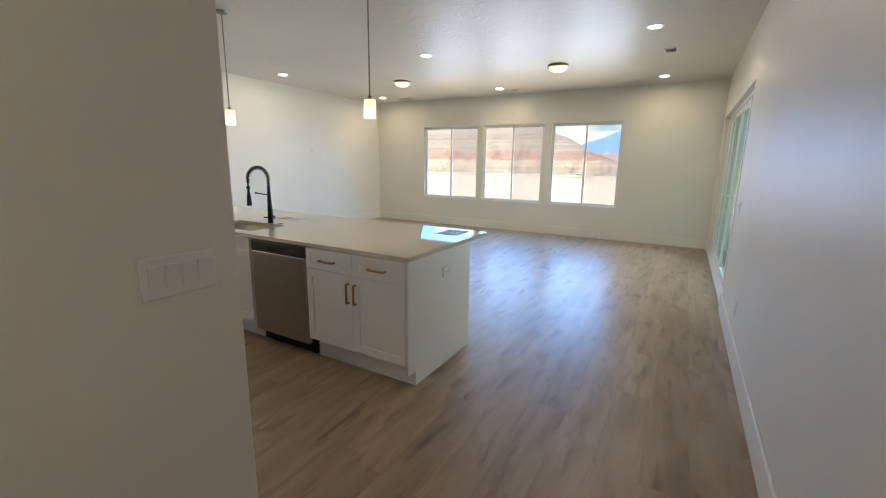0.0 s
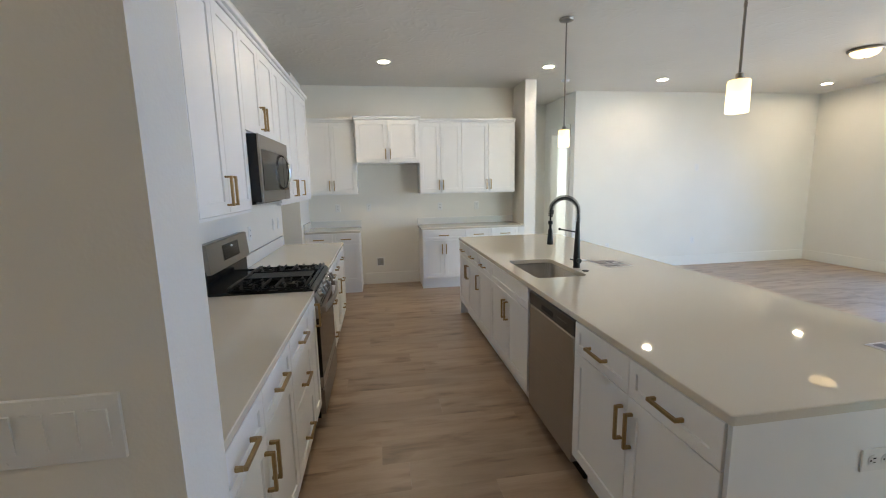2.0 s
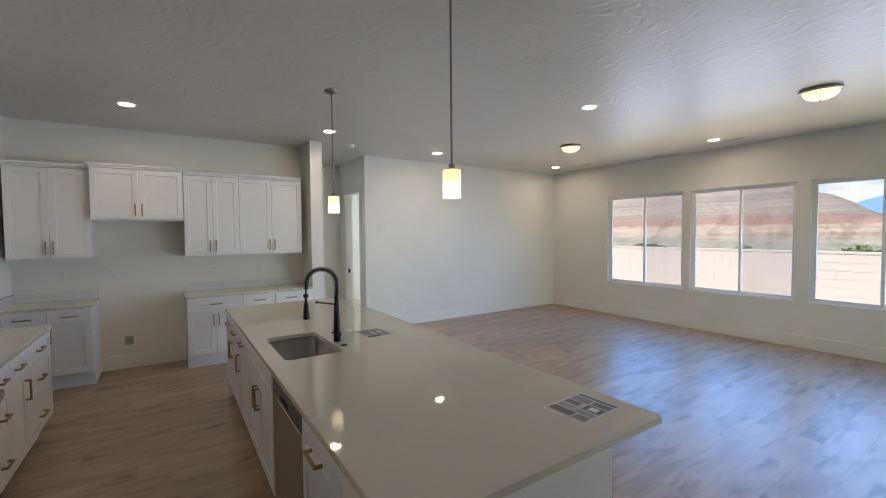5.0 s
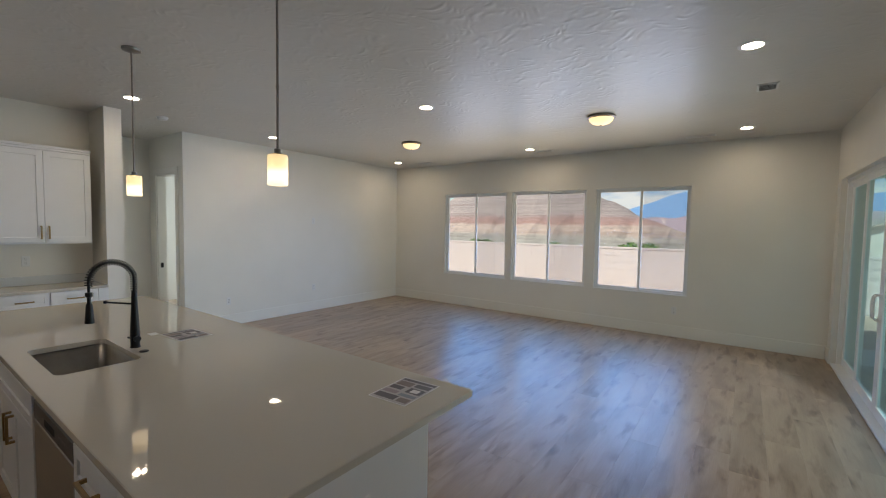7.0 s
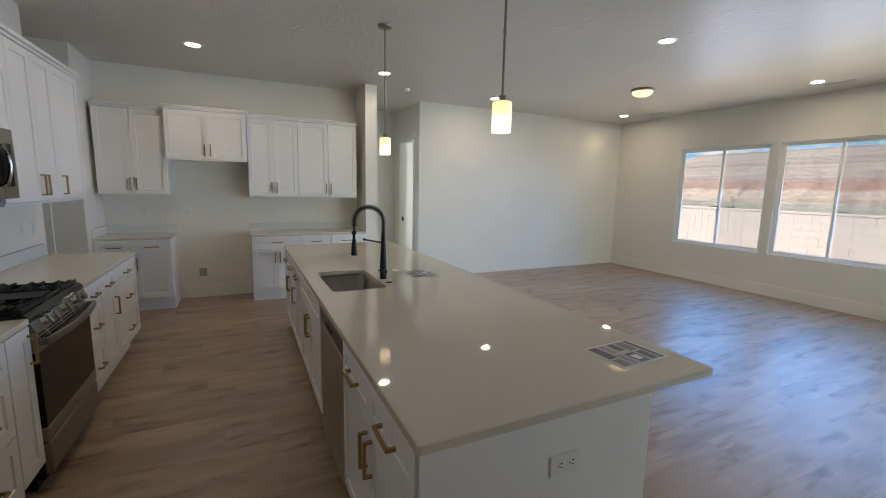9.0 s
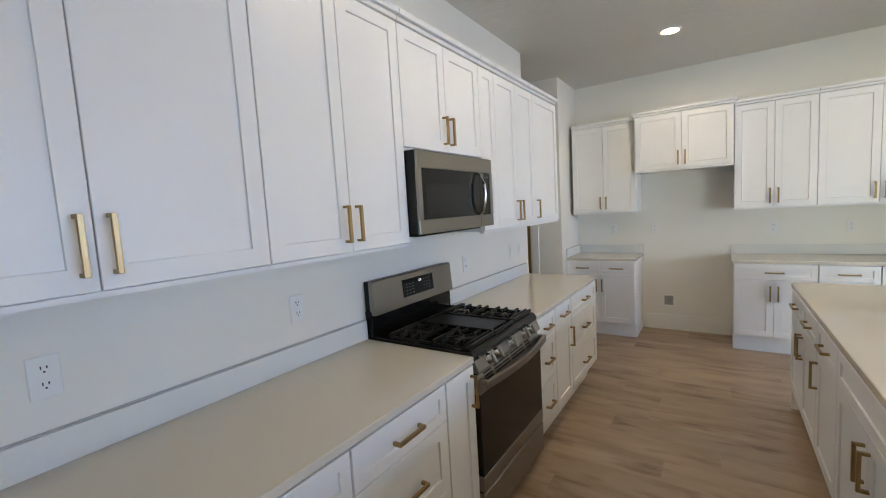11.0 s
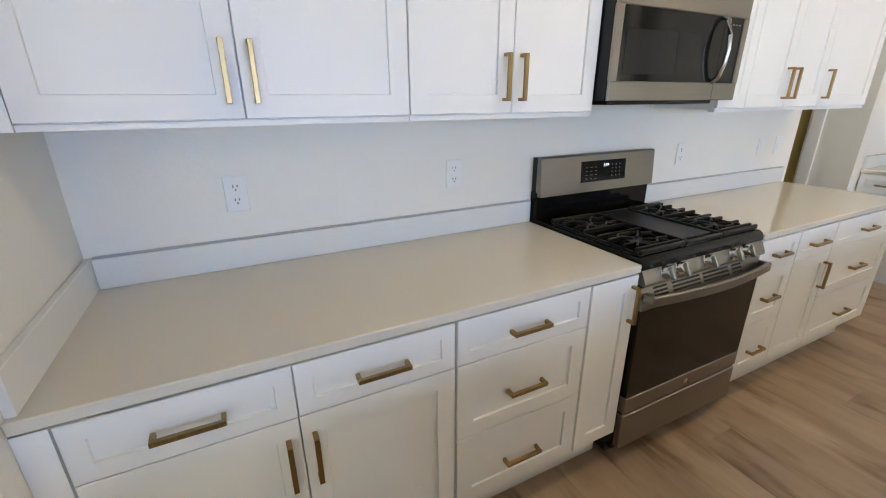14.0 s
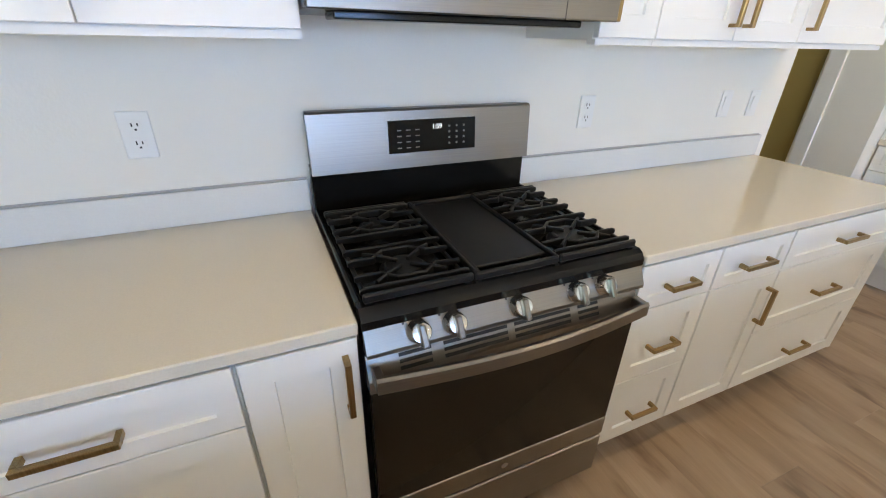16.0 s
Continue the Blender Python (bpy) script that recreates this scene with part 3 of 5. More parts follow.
g1 = "base cabinets along the range wall"
D_R = RF - RANGE - 0.001
filler = thing("filler_strip", on_range(-1.617), "white painted filler strip beside the base cabinet", "cabinet trim")
part("strip", B(0, 0.057, -0.018, 0.3, 0.166, 0.88), CAB, filler)
part("toe_kick", B(0, 0.057, 0.075, 0.3, 0.0, 0.166), CAB, filler)
base_cabinet(on_range(-1.675), 0.886, two_over_two(0.886), "white shaker base cabinet, two drawers over two doors", D_R, g1)
base_cabinet(on_range(-2.562), 0.514, three_drawers(0.514), "white shaker base cabinet with three drawers", D_R, g1)
base_cabinet(on_range(-3.077), 0.228, [("door", 0, 0.228, BOT, DT, "v", 0.228 - 0.030, 0.77)], "narrow white shaker base cabinet beside the range", D_R, g1)
base_cabinet(on_range(-4.075), 0.323, three_drawers(0.323, "s"), "narrow white shaker base cabinet with three drawers", D_R, g1)
base_cabinet(on_range(-4.399), 0.353, drawer_door(0.353, "r"), "white shaker base cabinet, one drawer over a door", D_R, g1)
base_cabinet(on_range(-4.753), 0.707, three_drawers(0.707), "wide white shaker base cabinet with three drawers", D_R, g1)
endp = thing("end_panel", on_range(-5.461), "white painted end panel of the base cabinets", "cabinet trim")
part("panel", B(0, 0.018, -0.018, D_R, 0.166, 0.882), CAB, endp)
part("toe_kick", B(0, 0.018, 0.075, D_R, 0.0, 0.166), CAB, endp)


def slab(name, x0, x1, y0, y1, label, z0=0.885, z1=0.915):
    ob = part(name, B(x0, x1, y0, y1, z0, z1, 0.003), QUARTZ)
    return tagged(ob, label=label, category="countertop")


slab("countertop", -3.306, -1.617, RANGE + 0.001, 1.147, "beige quartz countertop beside the range")
slab("countertop", -5.505, -4.074, RANGE + 0.001, 1.147, "beige quartz countertop at the far side of the range")


# Shade where the splash meets the wall, put into a grey strip.
JOINT_SHADE = mat("joint_shade_grey", (0.48, 0.47, 0.46), 0.7)


def splash(x0, x1, y0, y1):
    strip = part("backsplash", B(x0, x1, y0, y1, 0.9152, 1.015, 0.002), SPLASH)
    if x1 - x0 > 0.5:
        part("joint_shade_strip", B(x0, x1, y0, y0 + 0.006, 1.0152, 1.0205, 0.002), JOINT_SHADE, strip, "thin grey strip painted as the joint's shade")
    return tagged(strip, label="pale quartz backsplash strip on the countertop", category="backsplash")


splash(-3.306, -1.638, RANGE + 0.001, RANGE + 0.021)
splash(-1.637, -1.617, RANGE + 0.001, 1.132)
splash(-5.505, -4.074, RANGE + 0.001, RANGE + 0.021)

# upper cabinets by the range
UF, UB, UT = 0.815, 1.42, 2.43
D_U = UF - RANGE - 0.001


def upper_cabinet(m, w, z0, z1, fronts, label, depth, group, name="wall_cabinet", crown=0.05, over=0.0):
    root = thing(name, m, label, "cabinet", group)
    carcass(root, 0, w, depth, z0, z1)
    for x0, x1, px in fronts:
        f = shaker("door", x0, x1, z0 + 0.004, z1 - 0.004, root)
        if px is not None:
            pull(f, "v", px, z0 + 0.115)
    # light rail below, crown above
    part("bottom_rail", B(0, w, -0.012, 0.02, z0 - 0.012, z0 + 0.002), CAB, root)
    bm = bmesh.new()
    box(bm, -over * 0.5, w + over * 0.5, -0.026, depth, z1, z1 + crown * 0.45, 0.003)
    box(bm, -over, w + over, -0.045, depth, z1 + crown * 0.45, z1 + crown, 0.004)
    part("crown", bm, CAB, root, "small white crown moulding")
    return root


def pair(w):
    return [(0, w / 2, w / 2 - 0.032), (w / 2, w, w / 2 + 0.032)]


g2 = "wall cabinets along the range wall"
ufill = thing("filler_strip", on_range(-1.617, UF), "white painted filler strip beside the wall cabinet", "cabinet trim")
part("strip", B(0, 0.052, -0.018, D_U, UB - 0.012, UT), CAB, ufill)
part("crown", B(0, 0.052, -0.045, D_U, UT, UT + 0.05, 0.003), CAB, ufill)
upper_cabinet(on_range(-1.670, UF), 0.899, UB, UT, pair(0.899), "white shaker wall cabinet with two doors", D_U, g2)
upper_cabinet(on_range(-2.570, UF), 0.733, UB, UT, pair(0.733), "white shaker wall cabinet with two doors", D_U, g2)
upper_cabinet(on_range(-3.304, UF), 0.756, 1.868, UT, pair(0.756), "short white shaker wall cabinet above the microwave", D_U, g2)
upper_cabinet(on_range(-4.061, UF), 0.209, UB, UT, [(0, 0.209, 0.030)], "narrow white shaker wall cabinet beside the microwave", D_U, g2)
upper_cabinet(on_range(-4.271, UF), 0.659, UB, UT, pair(0.659), "white shaker wall cabinet with two doors", D_U, g2)
upper_cabinet(on_range(-4.931, UF), 0.559, UB, UT, [(0, 0.559, 0.032)], "white shaker wall cabinet with one door", D_U, g2)

# the nook's cabinets
NB = NOOK + 0.001


def in_nook(y, x, z=0.0):
    return pose(x, y, z, 0, 0, 90)


NF = -6.70
ND = NF - NB
g3 = "base cabinets on the back wall"
h = 0.3725
base_cabinet(in_nook(0.525, NF), 0.745, [("drawer", 0, h, DB, DT, "h", h / 2, 0.80), ("drawer", h, 2 * h, DB, DT, "h", h * 1.5, 0.80),
             ("door", 0, h, BOT, DB, "v", h - 0.03, 0.60), ("door", h, 2 * h, BOT, DB, "v", h + 0.03, 0.60)], "white shaker base cabinet, two drawers over two doors", ND, g3)
w = 0.625
base_cabinet(in_nook(2.165, NF), w, [("drawer", 0, w, DB, DT, "h", w / 2, 0.80), ("door", 0, w / 2, BOT, DB, "v", w / 2 - 0.03, 0.60), ("door", w / 2, w, BOT, DB, "v", w / 2 + 0.03, 0.60)], "white shaker base cabinet, one wide drawer over two doors", ND, g3)
base_cabinet(in_nook(2.791, NF), 0.40, drawer_door(0.40, "r"), "white shaker base cabinet, one drawer over a door", ND, g3)
base_cabinet(in_nook(3.192, NF), 0.415, drawer_door(0.415, "l"), "white shaker base cabinet, one drawer over a door", ND, g3)
nf = thing("filler_strip", in_nook(3.608, NF), "white painted filler strip beside the wing wall", "cabinet trim")
part("strip", B(0, 0.09, -0.018, 0.3, 0.0, 0.88), CAB, nf)
slab("countertop", NB, -6.675, 0.519, 1.285, "beige quartz countertop on the back wall")
slab("countertop", NB, -6.675, 2.148, 3.698, "beige quartz countertop on the back wall beside the wing wall")
splash(NB, NB + 0.02, 0.539, 1.285)
splash(NB, -6.685, 0.519, 0.538)
splash(NB, NB + 0.02, 2.148, 3.698)
g4 = "wall cabinets on the back wall"
NU = -6.905
NUD = NU - NB
upper_cabinet(in_nook(0.565, NU), 0.705, 1.425, 2.42, pair(0.705), "white shaker wall cabinet with two doors", NUD, g4)
upper_cabinet(in_nook(1.276, NU + 0.10), 0.888, 1.855, 2.44, pair(0.888), "short white shaker wall cabinet over the refrigerator space", NUD + 0.10, g4, over=0.03)
upper_cabinet(in_nook(2.170, NU), 0.627, 1.41, 2.42, pair(0.627), "white shaker wall cabinet with two doors", NUD, g4)
upper_cabinet(in_nook(2.798, NU), 0.815, 1.41, 2.42, pair(0.815), "white shaker wall cabinet with two doors", NUD, g4)

# ---- island ----
IF = 2.495
IB = 3.36


def on_island(x, z=0.0):
    return pose(x, IF, z)


g5 = "base cabinets of the island"
base_cabinet(on_island(-5.49), 0.916, two_over_two(0.916), "white shaker island cabinet, two drawers over two doors", 0.60, g5)
base_cabinet(on_island(-4.573), 0.456, drawer_door(0.456, "l"), "white shaker island cabinet, one drawer over a door", 0.60, g5)
w = 0.914
sink_base = base_cabinet(on_island(-4.116), w, [("false_front", 0, w, DB, DT, "", 0, 0), ("door", 0, w / 2, BOT, DB, "v", w / 2 - 0.032, 0.60), ("door", w / 2, w, BOT, DB, "v", w / 2 + 0.032, 0.60)], "white shaker sink cabinet with two doors", 0.60, g5, True)
base_cabinet(on_island(-2.556), 0.892, two_over_two(0.892), "white shaker island cabinet, two drawers over two doors", 0.60, g5)
bm = bmesh.new()
box(bm, -1.6635, -1.6475, IF + 0.075, IB, 0.0, 0.105)
box(bm, -1.6635, -1.6475, IF - 0.012, IB, 0.105, 0.884)
panel_n = thing("end_panel", Matrix(), "white painted end panel of the island", "cabinet trim")
part("panel", bm, CAB, panel_n)
panel_f = thing("end_panel", Matrix(), "white painted far end panel of the island", "cabinet trim")
part("panel", B(-5.51, -5.492, IF - 0.012, IB, 0.0, 0.884), CAB, panel_f)
panel_b = thing("back_panel", Matrix(), "white painted back panel of the island", "cabinet trim")
part("panel", B(-5.491, -1.6645, 3.10, IB, 0.0, 0.884), CAB, panel_b)

# island top with the sink's cut-out
SX0, SX1, SY0, SY1 = -3.95, -3.30, 2.575, 2.935
top = thing("countertop", Matrix(), "beige quartz island countertop with a sink cut-out", "countertop")


def rounded(x0, x1, y0, y1, r, n=6):
    pts = []
    for cx, cy, a0 in ((x1 - r, y1 - r, 0), (x0 + r, y1 - r, 90), (x0 + r, y0 + r, 180), (x1 - r, y0 + r, 270)):
        pts += [(cx + r * math.cos(radians(a0 + 90 * k / n)), cy + r * math.sin(radians(a0 + 90 * k / n))) for k in range(n + 1)]
    return pts


def ring_slab(outer, inner, z0, z1):
    """A slab between two loops that have the same number of points, with eased edges."""
    bm = bmesh.new()
    e = 0.003
    n = len(outer)
    cx = sum(p[0] for p in outer) / n
    cy = sum(p[1] for p in outer) / n

    def loop(pts, z, d=0.0):
        return [bm.verts.new((x - math.copysign(d, x - cx), y - math.copysign(d, y - cy), z)) for x, y in pts]

    loops = [loop(inner, z0), loop(outer, z0), loop(outer, z1 - e), loop(outer, z1, e), loop(inner, z1)]
    for a, b in zip(loops, loops[1:] + loops[:1]):
        for k in range(n):
            bm.faces.new((a[k], a[(k + 1) % n], b[(k + 1) % n], b[k]))
    return bm


part("slab", ring_slab(rounded(-5.54, -1.644, 2.475, 3.694, 0.012), rounded(SX0, SX1, SY0, SY1, 0.045), 0.885, 0.915), QUARTZ, top)

sink = thing("sink", Matrix(), "stainless steel undermount sink with rounded corners", "sink")
bm = bmesh.new()
levels = [(0.0, 0.8845, 0.05), (0.0, 0.70, 0.05), (0.012, 0.680, 0.06), (0.03, 0.672, 0.07)]
loops = [[bm.verts.new((x, y, z)) for x, y in rounded(SX0 - 0.004 + d, SX1 + 0.004 - d, SY0 - 0.004 + d, SY1 + 0.004 - d, r)] for d, z, r in levels]
for a, b in zip(loops, loops[1:]):
    for k in range(len(a)):
        bm.faces.new((a[k], a[(k + 1) % len(a)], b[(k + 1) % len(a)], b[k]))
bm.faces.new(loops[-1])
basin = part("basin", bm, SINK_STEEL, sink, "", True)
sol = basin.modifiers.new("wall", "SOLIDIFY")
sol.thickness = 0.0015
part("drain", lathe(bmesh.new(), [(0.045, 0.673), (0.043, 0.6765), (0.030, 0.675), (0.0, 0.6745)], 24, Matrix.Translation(((SX0 + SX1) / 2, (SY0 + SY1) / 2, 0))), CHROME, sink, "round steel drain", True)

# spring faucet
FX, FY = -3.575, 2.985
fau = thing("faucet", Matrix.Translation((FX, FY, 0.915)), "matte black spring pull-down kitchen faucet", "faucet")
part("base", lathe(bmesh.new(), [(0.027, 0.0), (0.027, 0.006), (0.024, 0.008), (0.025, 0.075), (0.024, 0.10), (0.015, 0.30), (0.013, 0.34), (0.0, 0.342)], 24), MATTE_BLACK, fau, "", True)
lev = tube(bmesh.new(), [(0.0, 0.0, 0.055), (0.03, 0.0, 0.055), (0.045, 0.0, 0.057)], 0.017, 14)
tube(lev, [(-0.02, 0.0, 0.05), (-0.06, -0.01, 0.048), (-0.075, -0.012, 0.048)], 0.006, 8)
part("lever", lev, MATTE_BLACK, fau, "", True)
arc = [(0, 0, 0.33)] + [(0, -0.105 + 0.105 * math.cos(a), 0.410 + 0.105 * math.sin(a)) for a in [math.pi * k / 20 for k in range(21)]] + [(0, -0.21, 0.38), (0, -0.21, 0.335)]
part("hose", tube(bmesh.new(), arc, 0.0065, 10), MATTE_BLACK, fau, "", True)
turns = 32
fine = []
dist = [0.0]
pv = [Vector(p) for p in arc]
for a, b in zip(pv, pv[1:]):
    dist.append(dist[-1] + (b - a).length)
for k in range(turns * 10 + 1):
    s = dist[-1] * 0.90 * k / (turns * 10)
    i = max(j for j in range(len(dist)) if dist[j] <= s + 1e-9)
    i = min(i, len(pv) - 2)
    f = (s - dist[i]) / (dist[i + 1] - dist[i])
    c = pv[i].lerp(pv[i + 1], f)
    d = (pv[i + 1] - pv[i]).normalized()
    n1 = Vector((1, 0, 0))
    n2 = d.cross(n1)
    a = 2 * math.pi * k / 10
    fine.append(c + 0.0165 * (n1 * math.cos(a) + n2 * math.sin(a)))
part("spring", tube(bmesh.new(), fine, 0.0028, 6), MATTE_BLACK, fau, "coiled matte black spring", True)
part("spray_head", lathe(bmesh.new(), [(0.018, 0.180), (0.0225, 0.183), (0.021, 0.205), (0.015, 0.285), (0.0095, 0.295), (0.0095, 0.325), (0.017, 0.330), (0.017, 0.352), (0.0, 0.354)], 20, Matrix.Translation((0, -0.21, 0.0))), MATTE_BLACK, fau, "", True)
arm = tube(bmesh.new(), [(0, -0.01, 0.262), (0, -0.135, 0.288)], 0.0055, 8)
lathe(arm, [(0.0, -0.010), (0.009, -0.006), (0.009, 0.006), (0.0, 0.010)], 12, Matrix.Translation((0, -0.138, 0.289)))
part("support_arm", arm, MATTE_BLACK, fau, "", True)
cap = tagged(part("hole_cover", lathe(bmesh.new(), [(0.024, 0.0), (0.024, 0.004), (0.018, 0.007), (0.0, 0.007)], 24, Matrix.Translation((-3.44, 2.985, 0.9152))), MATTE_BLACK, None, "", True), label="round matte black hole cover on the countertop", category="hole cover")


def brochure(m, label, w=0.205, h=0.266):
    root = thing("brochure", m, label, "brochure", "brochures on the island")
    part("sheet", B(-w / 2, w / 2, -h / 2, h / 2, 0.0, 0.0012), PAPER, root)
    part("printed_ground", B(-w * 0.475, w * 0.475, -h * 0.48, h * 0.48, 0.0013, 0.0016), INKS[4], root)
    for x0, x1, y0, y1, ink in ((-0.46, 0.46, 0.38, 0.46, 0), (-0.44, -0.02, 0.16, 0.34, 1), (0.04, 0.44, 0.20, 0.34, 0), (-0.44, -0.10, -0.02, 0.12, 0), (0.04, 0.44, -0.06, 0.15, 0), (-0.44, -0.06, -0.20, -0.08, 2), (0.02, 0.44, -0.22, -0.12, 3), (-0.44, 0.10, -0.42, -0.25, 0), (0.16, 0.44, -0.42, -0.27, 1)):
        part("printed_block", B(x0 * w, x1 * w, y0 * h, y1 * h, 0.0017, 0.0020), INKS[ink], root)
    part("printed_block", B(0.14 * w, 0.34 * w, -0.02 * h, 0.11 * h, 0.0021, 0.0023), PAPER, root)
    return root


brochure(pose(-1.882, 3.486, 0.9152, 0, 0, 3), "printed glossy brochure sheet lying on the island's corner")
brochure(pose(-3.645, 3.295, 0.9152, 0, 0, 93), "printed glossy brochure sheet lying beside the faucet")
tagged(part("card", B(-3.86, -3.79, 3.14, 3.19, 0.9152, 0.9165), PAPER), label="small white card lying on the countertop", category="card")


# ---- dishwasher ----
dw = thing("dishwasher", on_island(-3.182), "stainless steel dishwasher with a dark control strip", "dishwasher")
DW = 0.620
part("tub", B(0.002, DW - 0.002, 0.02, 0.58, 0.10, 0.875), BLACK, dw)
part("door", B(0.004, DW - 0.004, -0.018, 0.02, 0.115, 0.785, 0.004), DOOR_STEEL, dw, "brushed stainless door")
ctl = part("control_panel", B(0.004, DW - 0.004, -0.018, 0.02, 0.788, 0.872, 0.004), mat("dark_steel", (0.075, 0.072, 0.07), 0.32, 0.8), dw, "dark steel control strip")
part("pocket_handle", B(0.20, 0.36, -0.0195, -0.017, 0.808, 0.838, 0.001), DARK, ctl, "dark recessed handle pocket")
for k in range(4):
    part("button", B(0.42 + 0.03 * k, 0.436 + 0.03 * k, -0.0195, -0.017, 0.828, 0.834), LEGEND, ctl)
part("toe_plate", B(0.004, DW - 0.004, 0.06, 0.08, 0.01, 0.10), BLACK, dw, "black toe plate")
part("toe_base", B(0.004, DW - 0.004, 0.085, 0.5, 0.0, 0.10), DARK, dw)


# ---- gas range ----
RY = 1.165


def text_part(name, body, size, m, material, parent):
    c = bpy.data.curves.new(name, "FONT")
    c.body, c.size, c.align_x, c.align_y, c.extrude = body, size, "CENTER", "CENTER", 0.0002
    tmp = new("tmp_text", c)
    bpy.context.view_layer.update()
    me = bpy.data.meshes.new_from_object(tmp.evaluated_get(bpy.context.evaluated_depsgraph_get()))
    bpy.data.objects.remove(tmp)
    me.materials.clear()
    me.materials.append(material)
    ob = new(name, me)
    ob.parent = parent
    ob.matrix_local = m
    return ob


rg = thing("gas_range", on_range(-3.312, RY), "stainless steel gas range with black cast iron grates", "range")
RW = 0.757
part("body", B(0.003, RW - 0.003, 0.032, 0.670, 0.07, 0.896), BLACK, rg, "black enamel body")
part("base", B(0.03, RW - 0.03, 0.08, 0.62, 0.0, 0.07), DARK, rg)
drawer = part("storage_drawer", B(0.004, RW - 0.004, 0.0, 0.031, 0.092, 0.260, 0.004), STEEL, rg, "stainless storage drawer")
part("drawer_gap", B(0.006, RW - 0.006, 0.012, 0.031, 0.261, 0.269), DARK, rg)
bm = bmesh.new()
box(bm, 0.004, RW - 0.004, 0.0, 0.031, 0.270, 0.344, 0.003)
oven = part("oven_door", bm, STEEL, rg, "stainless oven door with a wide dark window")
bm = bmesh.new()
prof = [(0.0, 0.735), (0.0, 0.768), (0.026, 0.822), (0.031, 0.822), (0.031, 0.735)]
ra = [bm.verts.new((0.004, y, z)) for y, z in prof]
rb = [bm.verts.new((RW - 0.004, y, z)) for y, z in prof]
for k in range(5):
    bm.faces.new((ra[k], ra[(k + 1) % 5], rb[(k + 1) % 5], rb[k]))
bm.faces.new(ra)
bm.faces.new(rb[::-1])
part("top_rail", bm, STEEL, oven)
part("window", B(0.006, RW - 0.006, 0.002, 0.028, 0.345, 0.734), OVEN_GLASS, oven, "dark brown oven glass")
part("badge", lathe(bmesh.new(), [(0.011, 0.0), (0.011, 0.001), (0.0, 0.001)], 20, Matrix.Translation((RW / 2, 0.0, 0.307)) @ Matrix.Rotation(radians(90), 4, "X")), CHROME, oven, "round plain badge")
# bowed handle, flat in section
bm = bmesh.new()
rows = []
for k in range(25):
    u = k / 24
    x = 0.012 + (RW - 0.024) * u
    yb = -0.040 - 0.030 * math.sin(math.pi * u)
    rows.append([bm.verts.new((x, yb + dy, 0.790 + dz)) for dy, dz in ((0.0, -0.020), (0.016, -0.017), (0.016, 0.015), (0.006, 0.018), (0.0, 0.012))])
for a, b in zip(rows, rows[1:]):
    for k in range(5):
        bm.faces.new((a[k], a[(k + 1) % 5], b[(k + 1) % 5], b[k]))
bm.faces.new(rows[0])
bm.faces.new(rows[-1][::-1])
box(bm, 0.010, 0.030, -0.038, 0.006, 0.772, 0.806, 0.003)
box(bm, RW - 0.030, RW - 0.010, -0.038, 0.006, 0.772, 0.806, 0.003)
part("handle", bm, STEEL, oven, "bowed stainless handle", True)
# vent strip above the door
vslope = Matrix.Translation((0, 0.013, 0.795)) @ Matrix.Rotation(-math.atan2(0.026, 0.054), 4, "X")
for g0, g1 in ((0.075, 0.150), (0.180, 0.345), (0.365, 0.530), (0.555, 0.620)):
    for r in range(3):
        part("vent_slot", B(g0, g1, -0.0012, 0.0012, -0.020 + 0.015 * r, -0.012 + 0.015 * r), DARK, oven, at=vslope)
part("shadow_gap", B(0.006, RW - 0.006, 0.014, 0.031, 0.822, 0.832), DARK, rg)
# sloped control panel
bm = bmesh.new()
prof = [(0.0, 0.832), (0.0, 0.842), (0.022, 0.888), (0.066, 0.888), (0.066, 0.832)]
ra = [bm.verts.new((0.003, y, z)) for y, z in prof]
rb = [bm.verts.new((RW - 0.003, y, z)) for y, z in prof]
for k in range(5):
    bm.faces.new((ra[k], ra[(k + 1) % 5], rb[(k + 1) % 5], rb[k]))
bm.faces.new(ra)
bm.faces.new(rb[::-1])
panel = part("control_panel", bm, STEEL, rg, "sloped stainless control panel")
slope = math.atan2(0.022, 0.046)
bm = bmesh.new()
prof = [(0.021, 0.889), (0.021, 0.908), (0.030, 0.922), (0.044, 0.930), (0.066, 0.930), (0.066, 0.889)]
ra = [bm.verts.new((0.001, y, z)) for y, z in prof]
rb = [bm.verts.new((RW - 0.001, y, z)) for y, z in prof]
for k in range(6):
    bm.faces.new((ra[k], ra[(k + 1) % 6], rb[(k + 1) % 6], rb[k]))
bm.faces.new(ra)
bm.faces.new(rb[::-1])
part("front_lip", bm, BLACK, rg, "glossy black front lip of the cooktop")
